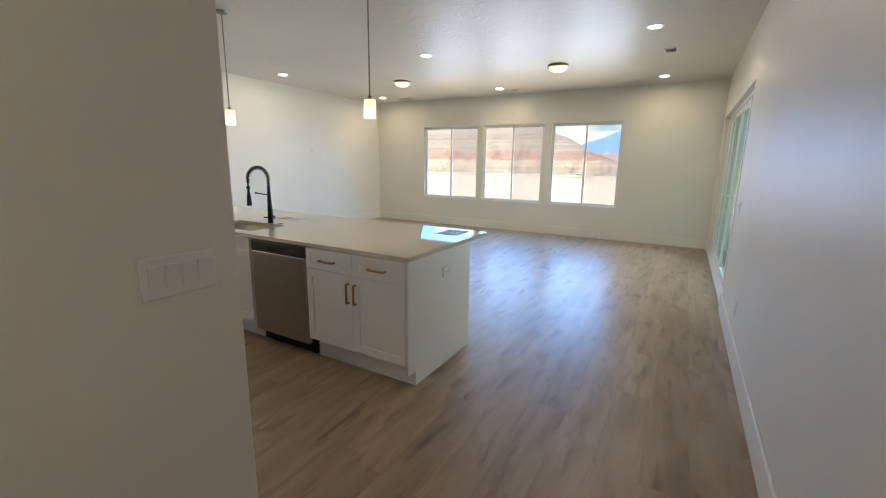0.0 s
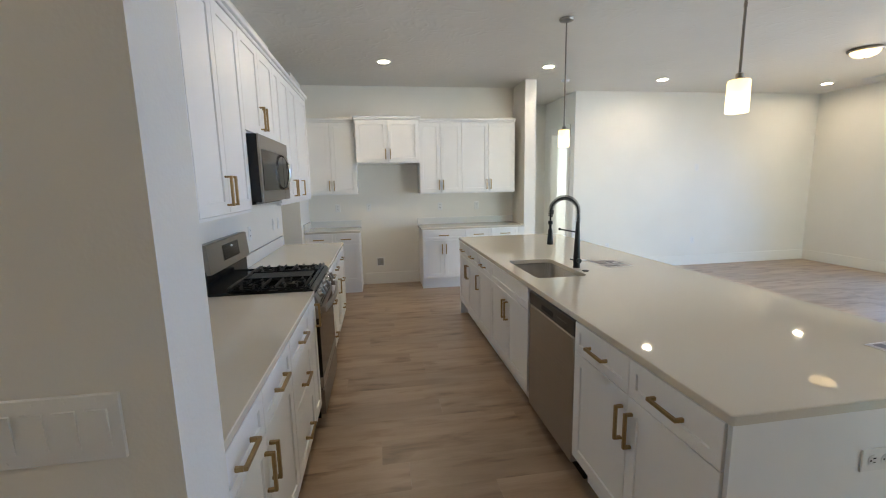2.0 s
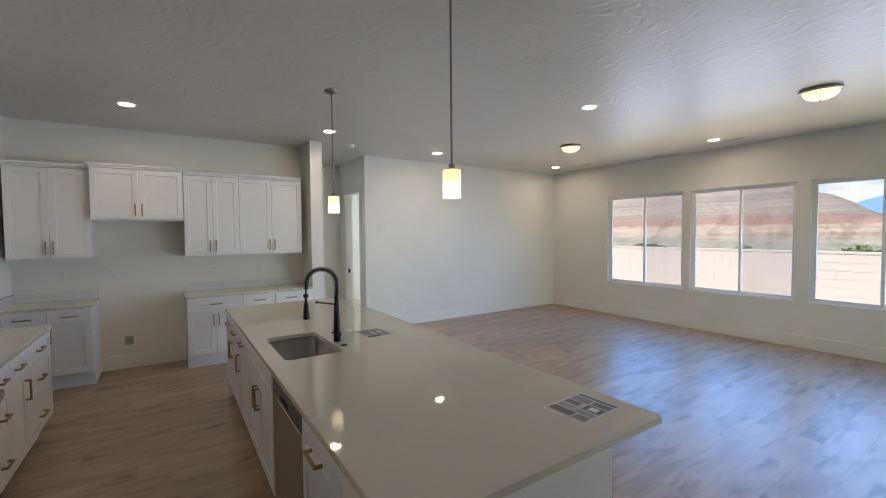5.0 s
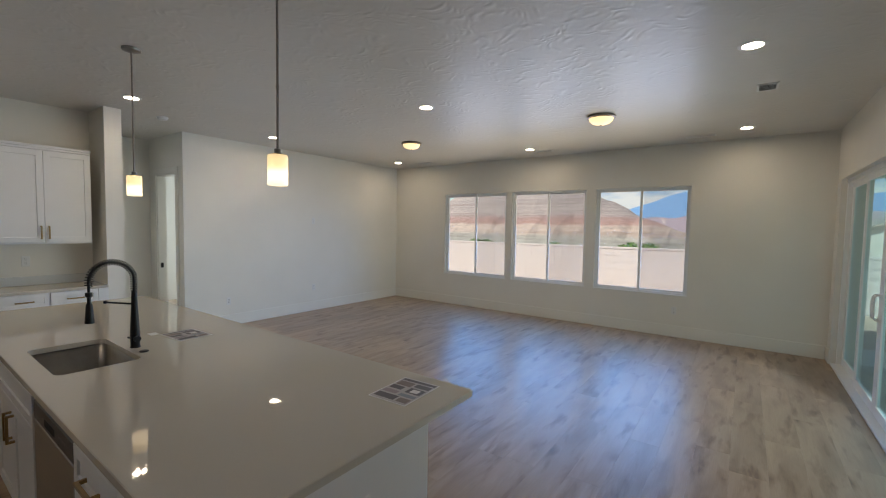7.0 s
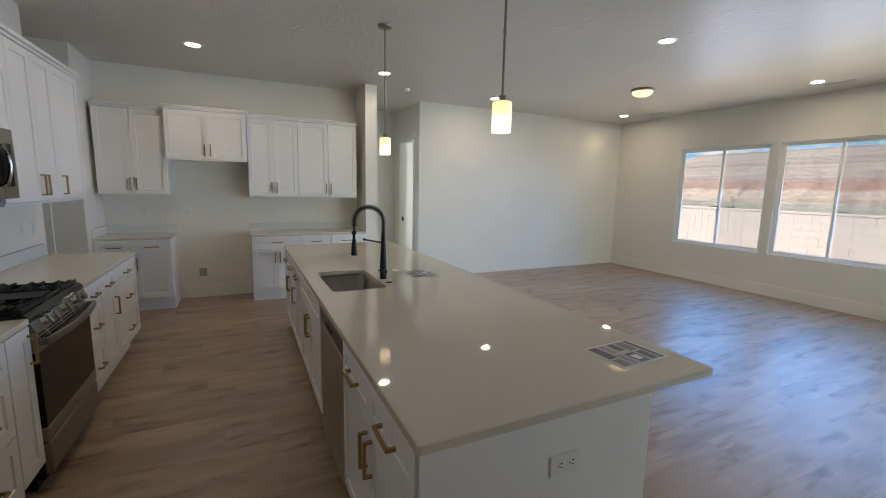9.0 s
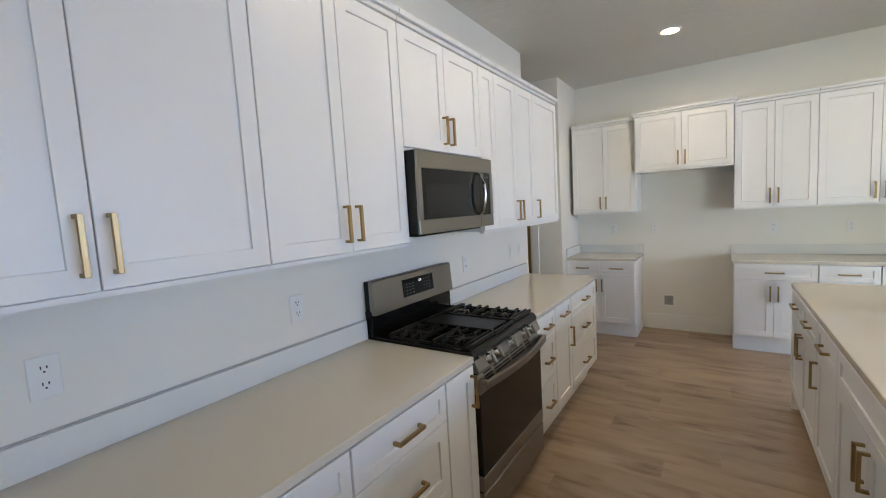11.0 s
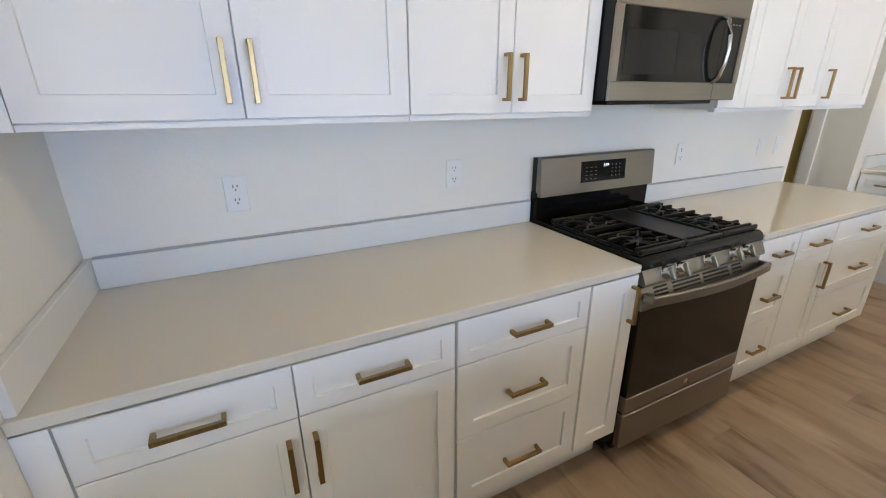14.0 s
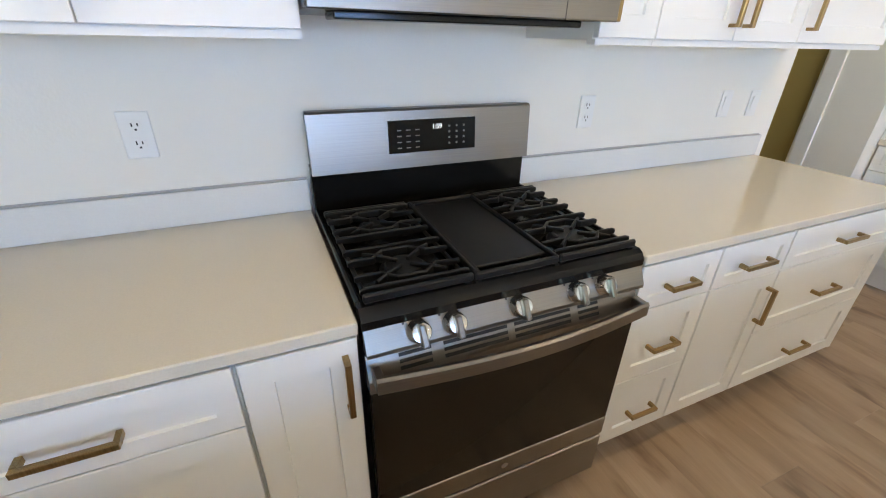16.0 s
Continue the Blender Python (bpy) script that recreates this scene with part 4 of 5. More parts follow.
for kx in (0.117, 0.199, 0.365, 0.530, 0.617):
    m = Matrix.Translation((kx, 0.012, 0.866)) @ Matrix.Rotation(radians(90) - slope, 4, "X")
    kb = lathe(bmesh.new(), [(0.026, 0.0), (0.027, 0.004), (0.0245, 0.008), (0.0235, 0.024), (0.020, 0.029), (0.0, 0.030)], 24, m)
    knob = part("knob", kb, CHROME, panel, "ribbed steel knob", True)
    box_m = m @ Matrix.Rotation(radians(4), 4, "Z")
    gb = bmesh.new()
    box(gb, -0.0075, 0.0075, -0.031, 0.019, 0.020, 0.040, 0.003)
    bmesh.ops.transform(gb, matrix=box_m, verts=gb.verts)
    gm = bpy.data.meshes.new("grip")
    gb.to_mesh(gm)
    gb.free()
    gm.materials.append(STEEL)
    gr = new("grip", gm)
    gr.parent = panel
    dot = lathe(bmesh.new(), [(0.003, 0.0), (0.003, 0.0008), (0.0, 0.0008)], 8, m @ Matrix.Translation((-0.030, 0.022, 0.0)))
    part("mark", dot, DARK, panel)
# cooktop
bm = bmesh.new()
box(bm, 0.001, RW - 0.001, 0.067, 0.640, 0.900, 0.922, 0.006)
cook = part("cooktop", bm, BLACK, rg, "black enamel cooktop")
bm = bmesh.new()
box(bm, 0.0, 0.012, 0.067, 0.635, 0.915, 0.930, 0.003)
part("rim", bm, BLACK, cook)
part("rim", B(RW - 0.012, RW, 0.067, 0.635, 0.915, 0.930, 0.003), BLACK, cook)
for bx, by, br in ((0.14, 0.165, 0.048), (0.14, 0.430, 0.034), (0.615, 0.165, 0.044), (0.615, 0.430, 0.030)):
    part("burner", lathe(bmesh.new(), [(br + 0.014, 0.922), (br + 0.010, 0.933), (br, 0.934), (br, 0.940), (br - 0.004, 0.944), (0.0, 0.945)], 24, Matrix.Translation((bx, by, 0))), IRON, cook, "round burner with a matte cap", True)


def bar(bm, pts, w, z0, z1):
    """A cast bar of upright section that bends in plan."""
    rows = []
    for k, (x, y) in enumerate(pts):
        a, b = Vector(pts[max(k - 1, 0)]), Vector(pts[min(k + 1, len(pts) - 1)])
        d = (b - a).normalized()
        nx, ny = -d.y * w / 2, d.x * w / 2
        lo = z0 + (0.004 if k in (0, len(pts) - 1) else 0.0)
        hi = z1 - (0.003 if k in (0, len(pts) - 1) else 0.0)
        rows.append([bm.verts.new(p) for p in ((x + nx, y + ny, lo), (x - nx, y - ny, lo), (x - nx, y - ny, hi - 0.003), (x - nx * 0.5, y - ny * 0.5, hi), (x + nx * 0.5, y + ny * 0.5, hi), (x + nx, y + ny, hi - 0.003))])
    for a, b in zip(rows, rows[1:]):
        for k in range(6):
            bm.faces.new((a[k], a[(k + 1) % 6], b[(k + 1) % 6], b[k]))
    bm.faces.new(rows[0])
    bm.faces.new(rows[-1][::-1])


def grate(xo, xi, parent):
    """xo: the side at the range's edge, xi: the side at the griddle."""
    bm = bmesh.new()
    y0, y1, zt = 0.046, 0.530, 0.950
    s = 1 if xi > xo else -1
    x0, x1 = min(xo, xi), max(xo, xi)
    w, zb, zh, bw = abs(xi - xo), zt - 0.013, zt + 0.006, 0.0088
    box(bm, x0, x1, y0, y0 + 0.013, zt - 0.016, zt + 0.005, 0.004)
    box(bm, x0, x1, y1 - 0.013, y1, zt - 0.016, zt + 0.005, 0.004)
    for xa in (x0 + 0.005, x1 - 0.014):
        box(bm, xa, xa + 0.009, y0 + 0.013, y1 - 0.013, zt - 0.020, zt - 0.009, 0.002)
    for by in (0.165, 0.420):
        for dy in (-0.088, 0.088):
            bar(bm, [(xo, by + dy), (xo + s * 0.010, by + dy), (xi - s * 0.010, by + dy), (xi, by + dy)], bw, zb, zh)
        for dy in (-0.036, 0.036):
            k = 1 if dy > 0 else -1
            bar(bm, [(xo, by + dy), (xo + s * 0.010, by + dy), (xo + s * 0.24 * w, by + dy), (xo + s * 0.36 * w, by + dy + k * 0.030), (xo + s * 0.62 * w, by + dy + k * 0.030), (xo + s * 0.76 * w, by + dy), (xi, by + dy)], bw, zb, zh)
            for e in (-1, 1):
                cx = (xo + xi) / 2
                bar(bm, [(cx + e * 0.33 * w, by + k * 0.066), (cx + e * 0.22 * w, by + k * 0.046), (cx + e * 0.05 * w, by + k * 0.012)], bw, zb, zh)
    for fx in (x0 + 0.012, x1 - 0.012):
        for fy in (y0 + 0.012, y1 - 0.012):
            box(bm, fx - 0.007, fx + 0.007, fy - 0.007, fy + 0.007, 0.922, zt - 0.016)
    return part("grate", bm, IRON, parent, "black cast iron grate")


grate(0.014, 0.264, cook)
grate(0.743, 0.500, cook)
bm = bmesh.new()
box(bm, 0.268, 0.496, 0.046, 0.060, 0.933, 0.953, 0.004)
box(bm, 0.268, 0.496, 0.509, 0.525, 0.933, 0.953, 0.004)
box(bm, 0.284, 0.484, 0.085, 0.500, 0.938, 0.947, 0.003)
box(bm, 0.270, 0.284, 0.052, 0.509, 0.934, 0.955, 0.003)
box(bm, 0.484, 0.496, 0.052, 0.509, 0.934, 0.955, 0.003)
for fx in (0.275, 0.489):
    for fy in (0.05, 0.51):
        box(bm, fx - 0.006, fx + 0.006, fy - 0.006, fy + 0.006, 0.922, 0.934)
part("griddle", bm, IRON, cook, "flat cast iron griddle plate")
# backguard
bg = part("backguard", B(0.002, RW - 0.002, 0.622, 0.673, 0.905, 1.060, 0.003), BLACK_GLASS, rg, "glossy black riser")
bm = bmesh.new()
prof = [(0.598, 1.040), (0.612, 1.214), (0.620, 1.220), (0.636, 1.220), (0.636, 1.061), (0.626, 1.040)]
ra = [bm.verts.new((0.003, y, z)) for y, z in prof]
rb = [bm.verts.new((RW - 0.003, y, z)) for y, z in prof]
for k in range(6):
    bm.faces.new((ra[k], ra[(k + 1) % 6], rb[(k + 1) % 6], rb[k]))
bm.faces.new(ra)
bm.faces.new(rb[::-1])
face = part("console", bm, STEEL, rg, "stainless console panel")
part("console_back", B(0.005, RW - 0.005, 0.637, 0.673, 1.061, 1.217, 0.003), BLACK, rg, "black console back")
tilt = math.atan2(0.014, 0.174)
cm = Matrix.Translation((0.391, 0.6055, 1.137)) @ Matrix.Rotation(-tilt, 4, "X")
bm = B(-0.150, 0.150, -0.0035, 0.004, -0.050, 0.050, 0.002)
disp = part("display", bm, BLACK_GLASS, face, "black glass display", at=cm)
frame_bm = bmesh.new()
box(frame_bm, -0.155, 0.155, -0.002, 0.004, 0.050, 0.054)
box(frame_bm, -0.155, 0.155, -0.002, 0.004, -0.054, -0.050)
box(frame_bm, -0.155, -0.150, -0.002, 0.004, -0.050, 0.050)
box(frame_bm, 0.150, 0.155, -0.002, 0.004, -0.050, 0.050)
part("display_bezel", frame_bm, STEEL, face, at=cm)
up = Matrix.Rotation(radians(90), 4, "X")
digits = text_part("clock_text", "1:59", 0.020, cm @ Matrix.Translation((0.012, -0.0042, 0.026)) @ up, DIGITS, face)
for gx, gy in [(-0.115 + 0.030 * (k % 3), 0.020 - 0.018 * (k // 3)) for k in range(12)]:
    part("key_legend", B(gx - 0.007, gx + 0.007, -0.0042, -0.0036, gy - 0.0015, gy + 0.0015), LEGEND, face, at=cm)
for gx, gy in [(0.055 + 0.026 * (k % 3), 0.026 - 0.018 * (k // 3)) for k in range(12)]:
    part("key_legend", B(gx - 0.003, gx + 0.003, -0.0042, -0.0036, gy - 0.003, gy + 0.003), LEGEND, face, at=cm)

# ---- microwave ----
MY = 0.900
mw = thing("microwave", on_range(-3.306, MY), "stainless steel over-the-range microwave with a black glass door", "microwave")
MW = 0.752
part("body", B(0.0, MW, 0.013, MY - RANGE - 0.001, 1.462, 1.853, 0.003), BLACK, mw, "black metal body")
bm = bmesh.new()
box(bm, 0.0, MW, 0.0, 0.0125, 1.770, 1.853, 0.003)
box(bm, 0.0, MW, 0.0, 0.0125, 1.460, 1.528, 0.003)
box(bm, 0.0, 0.032, 0.0, 0.0125, 1.528, 1.770)
box(bm, MW - 0.034, MW, 0.0, 0.0125, 1.528, 1.770)
mdoor = part("front_frame", bm, STEEL, mw, "brushed stainless front")
part("door_seam", B(0.590, 0.592, -0.0006, 0.002, 1.460, 1.528), DARK, mdoor)
win = part("door_glass", B(0.032, 0.600, 0.004, 0.0125, 1.528, 1.770), BLACK_GLASS, mw, "black glass door")
part("window_mesh", B(0.060, 0.470, 0.0025, 0.0045, 1.552, 1.700), mat("screen_mesh", (0.012, 0.012, 0.012), 0.14, spec=0.2), win, "dark perforated window")
part("keypad", B(0.602, MW - 0.034, 0.003, 0.0125, 1.528, 1.770), BLACK_GLASS, mw, "black glass keypad")
for k in range(3):
    part("key_legend", B(0.650 + 0.02 * k, 0.660 + 0.02 * k, 0.0022, 0.0032, 1.742, 1.748), LEGEND, mw)
hpts = [(0.580, 0.004, 1.530), (0.580, -0.020, 1.545), (0.580, -0.036, 1.600), (0.580, -0.040, 1.650), (0.580, -0.036, 1.700), (0.580, -0.020, 1.755), (0.580, 0.004, 1.770)]
part("handle", tube(bmesh.new(), hpts, 0.0095, 12), CHROME, mdoor, "curved steel handle", True)
bm = bmesh.new()
box(bm, 0.06, MW - 0.06, 0.06, 0.16, 1.446, 1.462, 0.003)
part("vent_hood", bm, BLACK, mw, "black underside vent")
for xa in (0.10, 0.44):
    part("grease_filter", B(xa, xa + 0.2, 0.19, 0.33, 1.456, 1.463), GREY_METAL, mw, "grey metal filter")


# ---- outlets and switches ----
def outlet(m, label="white duplex wall outlet"):
    root = thing("wall_outlet", m, label, "outlet", "wall outlets")
    part("plate", B(-0.036, 0.036, -0.006, 0.0, -0.060, 0.060, 0.002), PLASTIC, root)
    for s in (-0.023, 0.023):
        rec = part("receptacle", lathe(bmesh.new(), [(0.0165, 0.0), (0.0165, 0.0016), (0.0, 0.0016)], 20, Matrix.Translation((0, -0.006, s)) @ Matrix.Rotation(radians(90), 4, "X")), PLASTIC, root)
        for xx, hh in ((-0.0065, 0.0095), (0.0065, 0.008)):
            part("slot", B(xx - 0.0016, xx + 0.0016, -0.0082, -0.0074, s + 0.004 - hh / 2, s + 0.004 + hh / 2), DARK, rec)
        part("slot", B(-0.0025, 0.0025, -0.0082, -0.0074, s - 0.0105, s - 0.0055), DARK, rec)
    return root


first = outlet(on_range(-2.066, RANGE, 1.173))
for m in (on_range(-2.900, RANGE, 1.173), on_range(-4.372, RANGE, 1.17), in_nook(0.944, NOOK, 1.205), in_nook(1.408, NOOK, 1.205), in_nook(2.512, NOOK, 1.19), in_nook(3.10, NOOK, 1.19),
          in_nook(5.45, LIVING, 0.40), in_nook(7.09, LIVING, 0.45), in_nook(7.08, LIVING, 1.73), pose(-1.52, FAR, 0.41), pose(RIGHT, 4.41, 0.36, 0, 0, -90), pose(-1.6475, 2.977, 0.724, 0, 90, 90)):
    copy_thing(first, m)


def rocker_plate(m, gangs, label):
    root = thing("switch_plate", m, label, "switch", "switch plates")
    w = 0.046 * gangs / 2 + 0.013
    part("plate", B(-w, w, -0.006, 0.0, -0.058, 0.058, 0.002), PLASTIC, root)
    for k in range(gangs):
        x = (k - (gangs - 1) / 2) * 0.046
        bm = bmesh.new()
        pts = [(-0.006, -0.033), (-0.0072, -0.033), (-0.0105, 0.033), (-0.006, 0.033)]
        ra = [bm.verts.new((x - 0.0165, y, z)) for y, z in pts]
        rb = [bm.verts.new((x + 0.0165, y, z)) for y, z in pts]
        for j in range(4):
            bm.faces.new((ra[j], ra[(j + 1) % 4], rb[(j + 1) % 4], rb[j]))
        bm.faces.new(ra)
        bm.faces.new(rb[::-1])
        part("rocker", bm, PLASTIC, root)
        for s in (-0.048, 0.048):
            part("screw", lathe(bmesh.new(), [(0.003, 0.0), (0.003, 0.0008), (0.0, 0.0008)], 10, Matrix.Translation((x, -0.006, s)) @ Matrix.Rotation(radians(90), 4, "X")), PLASTIC, root)
    return root


rocker_plate(pose(-1.444, 1.026, 1.171, 0, 0, 90), 4, "white four-gang rocker switch plate")
rocker_plate(on_range(-5.175, RANGE, 1.172), 1, "white single rocker switch plate")
rocker_plate(on_range(-5.375, RANGE, 1.168), 1, "white single rocker switch plate")
rocker_plate(pose(RIGHT, 5.2, 1.13, 0, 0, -90), 1, "white single rocker switch plate beside the patio door")
valve = thing("outlet_box", in_nook(1.55, NOOK, 0.351), "grey recessed supply box in the refrigerator space", "supply box")
part("frame", B(-0.062, 0.062, -0.005, 0.0, -0.070, 0.070, 0.001), PLASTIC, valve)
part("recess", B(-0.046, 0.046, -0.007, -0.0055, -0.054, 0.054), GREY_METAL, valve, "grey metal recess")
part("tap", lathe(bmesh.new(), [(0.012, 0.0), (0.012, 0.02), (0.0, 0.02)], 12, Matrix.Translation((0.01, -0.007, 0.0)) @ Matrix.Rotation(radians(90), 4, "X")), CHROME, valve)


# ---- ceiling fixtures ----
def downlight(x, y):
    root = thing("downlight", Matrix.Translation((x, y, CEIL)), "round white recessed ceiling light, switched on", "ceiling light", "recessed ceiling lights")
    part("trim", lathe(bmesh.new(), [(0.062, -0.002), (0.064, -0.007), (0.080, -0.006), (0.092, -0.002), (0.092, 0.0)], 32), PLASTIC, root, "", True)
    part("lens", lathe(bmesh.new(), [(0.063, 0.0), (0.063, -0.003), (0.0, -0.0035)], 32), LENS, root, "glowing lens")
    return root


can = downlight(-0.68, 5.80)
# Last one, over the entry, is out of view: added fill light.
for x, y in ((-0.71, 8.68), (-3.60, 5.76), (-3.67, 8.66), (-6.59, 5.76), (-6.64, 8.66), (-3.517, 1.705), (-5.987, 1.692), (-6.045, 3.77), (-0.62, -0.55)):
    copy_thing(can, Matrix.Translation((x, y, CEIL)))


def flush_light(x, y):
    root = thing("flush_light", Matrix.Translation((x, y, CEIL)), "flush ceiling light with a nickel rim and alabaster dome", "ceiling light", "flush ceiling lights")
    part("rim", lathe(bmesh.new(), [(0.150, 0.0), (0.160, -0.012), (0.160, -0.026), (0.140, -0.034), (0.134, -0.030)], 40), NICKEL, root, "brushed nickel rim", True)
    part("dome", lathe(bmesh.new(), [(0.136, -0.031), (0.128, -0.055), (0.105, -0.078), (0.070, -0.094), (0.030, -0.102), (0.0, -0.103)], 40), DOME, root, "glowing alabaster dome", True)
    part("finial", lathe(bmesh.new(), [(0.009, -0.101), (0.010, -0.107), (0.006, -0.113), (0.0, -0.115)], 16), NICKEL, root, "small nickel finial", True)
    return root


fl = flush_light(-5.03, 7.19)
copy_thing(fl, Matrix.Translation((-2.09, 7.15, CEIL)))


def pendant(x, y):
    root = thing("pendant_light", Matrix.Translation((x, y, 1.862)), "pendant light with a nickel rod and alabaster cylinder shade", "pendant light", "pendants over the island")
    sh = part("shade", lathe(bmesh.new(), [(0.047, 0.0), (0.050, 0.003), (0.050, 0.148), (0.046, 0.155), (0.020, 0.157)], 32), SHADE, root, "glowing cream alabaster shade", True)
    part("cap", lathe(bmesh.new(), [(0.024, 0.155), (0.024, 0.162), (0.017, 0.166), (0.017, 0.186), (0.008, 0.190), (0.0, 0.190)], 24), NICKEL, root, "", True)
    top_z = CEIL - 1.862
    part("rod", tube(bmesh.new(), [(0, 0, 0.186), (0, 0, top_z - 0.02)], 0.0065, 10), NICKEL, root, "", True)
    part("coupling", lathe(bmesh.new(), [(0.0, 0.485), (0.0085, 0.487), (0.0085, 0.507), (0.0, 0.509)], 12), NICKEL, root, "", True)
    part("canopy", lathe(bmesh.new(), [(0.0, top_z - 0.030), (0.018, top_z - 0.030), (0.060, top_z - 0.018), (0.064, top_z - 0.010), (0.064, top_z)], 32), NICKEL, root, "", True)
    return root


pen = pendant(-2.626, 3.325)
copy_thing(pen, Matrix.Translation((-4.53, 3.30, 1.862)))


def ceiling_vent(x, y, w, d, label, slats=3):
    root = thing("ceiling_vent", Matrix.Translation((x, y, CEIL)), label, "vent", "ceiling vents")
    f = 0.018
    bm = bmesh.new()
    box(bm, -w / 2, w / 2, -d / 2, -d / 2 + f, -0.008, 0)
    box(bm, -w / 2, w / 2, d / 2 - f, d / 2, -0.008, 0)
    box(bm, -w / 2, -w / 2 + f, -d / 2 + f, d / 2 - f, -0.008, 0)
    box(bm, w / 2 - f, w / 2, -d / 2 + f, d / 2 - f, -0.008, 0)
    part("frame", bm, PLASTIC, root)
    part("backing", B(-w / 2 + f, w / 2 - f, -d / 2 + f, d / 2 - f, -0.002, 0), DARK, root)
    for k in range(slats):
        yk = -d / 2 + f + (d - 2 * f) * (k + 0.5) / slats
        bm = B(-w / 2 + f, w / 2 - f, -0.005, 0.005, -0.001, 0.001)
        part("slat", bm, PLASTIC, root, at=Matrix.Translation((0, yk, -0.0055)) @ Matrix.Rotation(radians(62), 4, "X"))
    return root


ceiling_vent(-0.56, 6.92, 0.16, 0.22, "small grey and white ceiling register", 5)
ceiling_vent(-1.23, 8.93, 0.36, 0.12, "white ceiling air register near the windows")
ceiling_vent(-3.55, 8.93, 0.36, 0.12, "white ceiling air register near the windows")
ceiling_vent(-6.15, 8.95, 0.36, 0.12, "white ceiling air register near the windows")
smoke = thing("smoke_detector", Matrix.Translation((-6.70, 4.30, CEIL)), "round white smoke detector on the ceiling", "smoke detector")
part("base", lathe(bmesh.new(), [(0.065, 0.0), (0.065, -0.010), (0.0, -0.010)], 28), PLASTIC, smoke, "", True)
part("cover", lathe(bmesh.new(), [(0.058, -0.010), (0.054, -0.030), (0.040, -0.038), (0.0, -0.040)], 28), PLASTIC, smoke, "", True)


# ---- outdoors ----
def smooth(a, b, v):
    u = min(max((v - a) / (b - a), 0), 1)
    return u * u * (3 - 2 * u)


gb = bmesh.new()
xs = [-4500, -2500, -1200, -600, -300, -160, -80, -40, -20, -8, 4, 16, 40, 90, 200, 500, 1200, 2500, 4500]
ys = [-4500, -2000, -800, -300, -100, -40, -12, 0, 12, 17, 24, 40, 70, 110, 160, 220, 400, 900, 2000, 4500]
gv_ = [[gb.verts.new((x, y, -0.16 - 9.5 * smooth(30, 200, math.hypot(x + 4, y - 5)))) for x in xs] for y in ys]
for r0, r1 in zip(gv_, gv_[1:]):
    for k in range(len(xs) - 1):
        gb.faces.new((r0[k], r0[k + 1], r1[k + 1], r1[k]))
structure("ground", gb, SAND, "pale reddish desert ground", "ground", True)
structure("patio_slab", B(RIGHT + T, 4.2, 2.5, 10.6, -0.155, -0.03), CONCRETE, "grey concrete patio slab", "patio")
cover = thing("patio_cover", Matrix(), "beige stucco patio cover on columns", "patio cover")
part("roof_soffit", B(RIGHT + T + 0.02, 4.0, 2.6, 9.58, 2.62, 2.80), STUCCO, cover)
part("beam", B(RIGHT + T + 0.02, 4.0, 9.30, 9.58, 2.36, 2.62), STUCCO, cover)
part("column", B(RIGHT + T + 0.02, RIGHT + T + 0.15, 9.34, 9.58, -0.03, 2.36), STUCCO, cover)
part("column", B(3.6, 4.0, 9.30, 9.58, -0.03, 2.36), STUCCO, cover)
part("column", B(3.6, 4.0, 2.6, 3.0, -0.03, 2.62), STUCCO, cover)
structure("roof", B(-11.2, RIGHT + 0.75, -2.4, FAR + 0.65, CEIL + 0.13, CEIL + 0.35), ROOFING, "flat brown house roof", "roof")

# neighbour's house
nb = thing("neighbour_house", Matrix.Translation((13.0, 42.0, -1.0)), "white stucco house with a low gable roof", "house")
bm = bmesh.new()
box(bm, -7, 7, 0, 10, 0, 3.0)
part("wall", bm, STUCCO, nb)
bm = bmesh.new()
ga = [bm.verts.new(p) for p in ((-7, 0, 3.0), (7, 0, 3.0), (0, 0, 5.4))]
gc = [bm.verts.new(p) for p in ((-7, 10, 3.0), (7, 10, 3.0), (0, 10, 5.4))]
bm.faces.new(ga)
bm.faces.new(gc[::-1])
for k in range(3):
    bm.faces.new((ga[k], ga[(k + 1) % 3], gc[(k + 1) % 3], gc[k]))
part("gable", bm, STUCCO, nb)
for sgn in (-1, 1):
    bm = bmesh.new()
    box(bm, -0.3, 7.6, -0.4, 10.4, 0.0, 0.15)
    rot = Matrix.Translation((0, 0, 5.4)) @ Matrix.Diagonal((sgn, 1, 1, 1)) @ Matrix.Rotation(math.atan2(2.4, 7.0), 4, "Y")
    bmesh.ops.transform(bm, matrix=rot, verts=bm.verts)
    part("roof", bm, ROOFING, nb, "brown shingle roof")
part("window", B(-5.0, -3.4, -0.03, 0.0, 1.0, 2.2), BLACK_GLASS, nb)

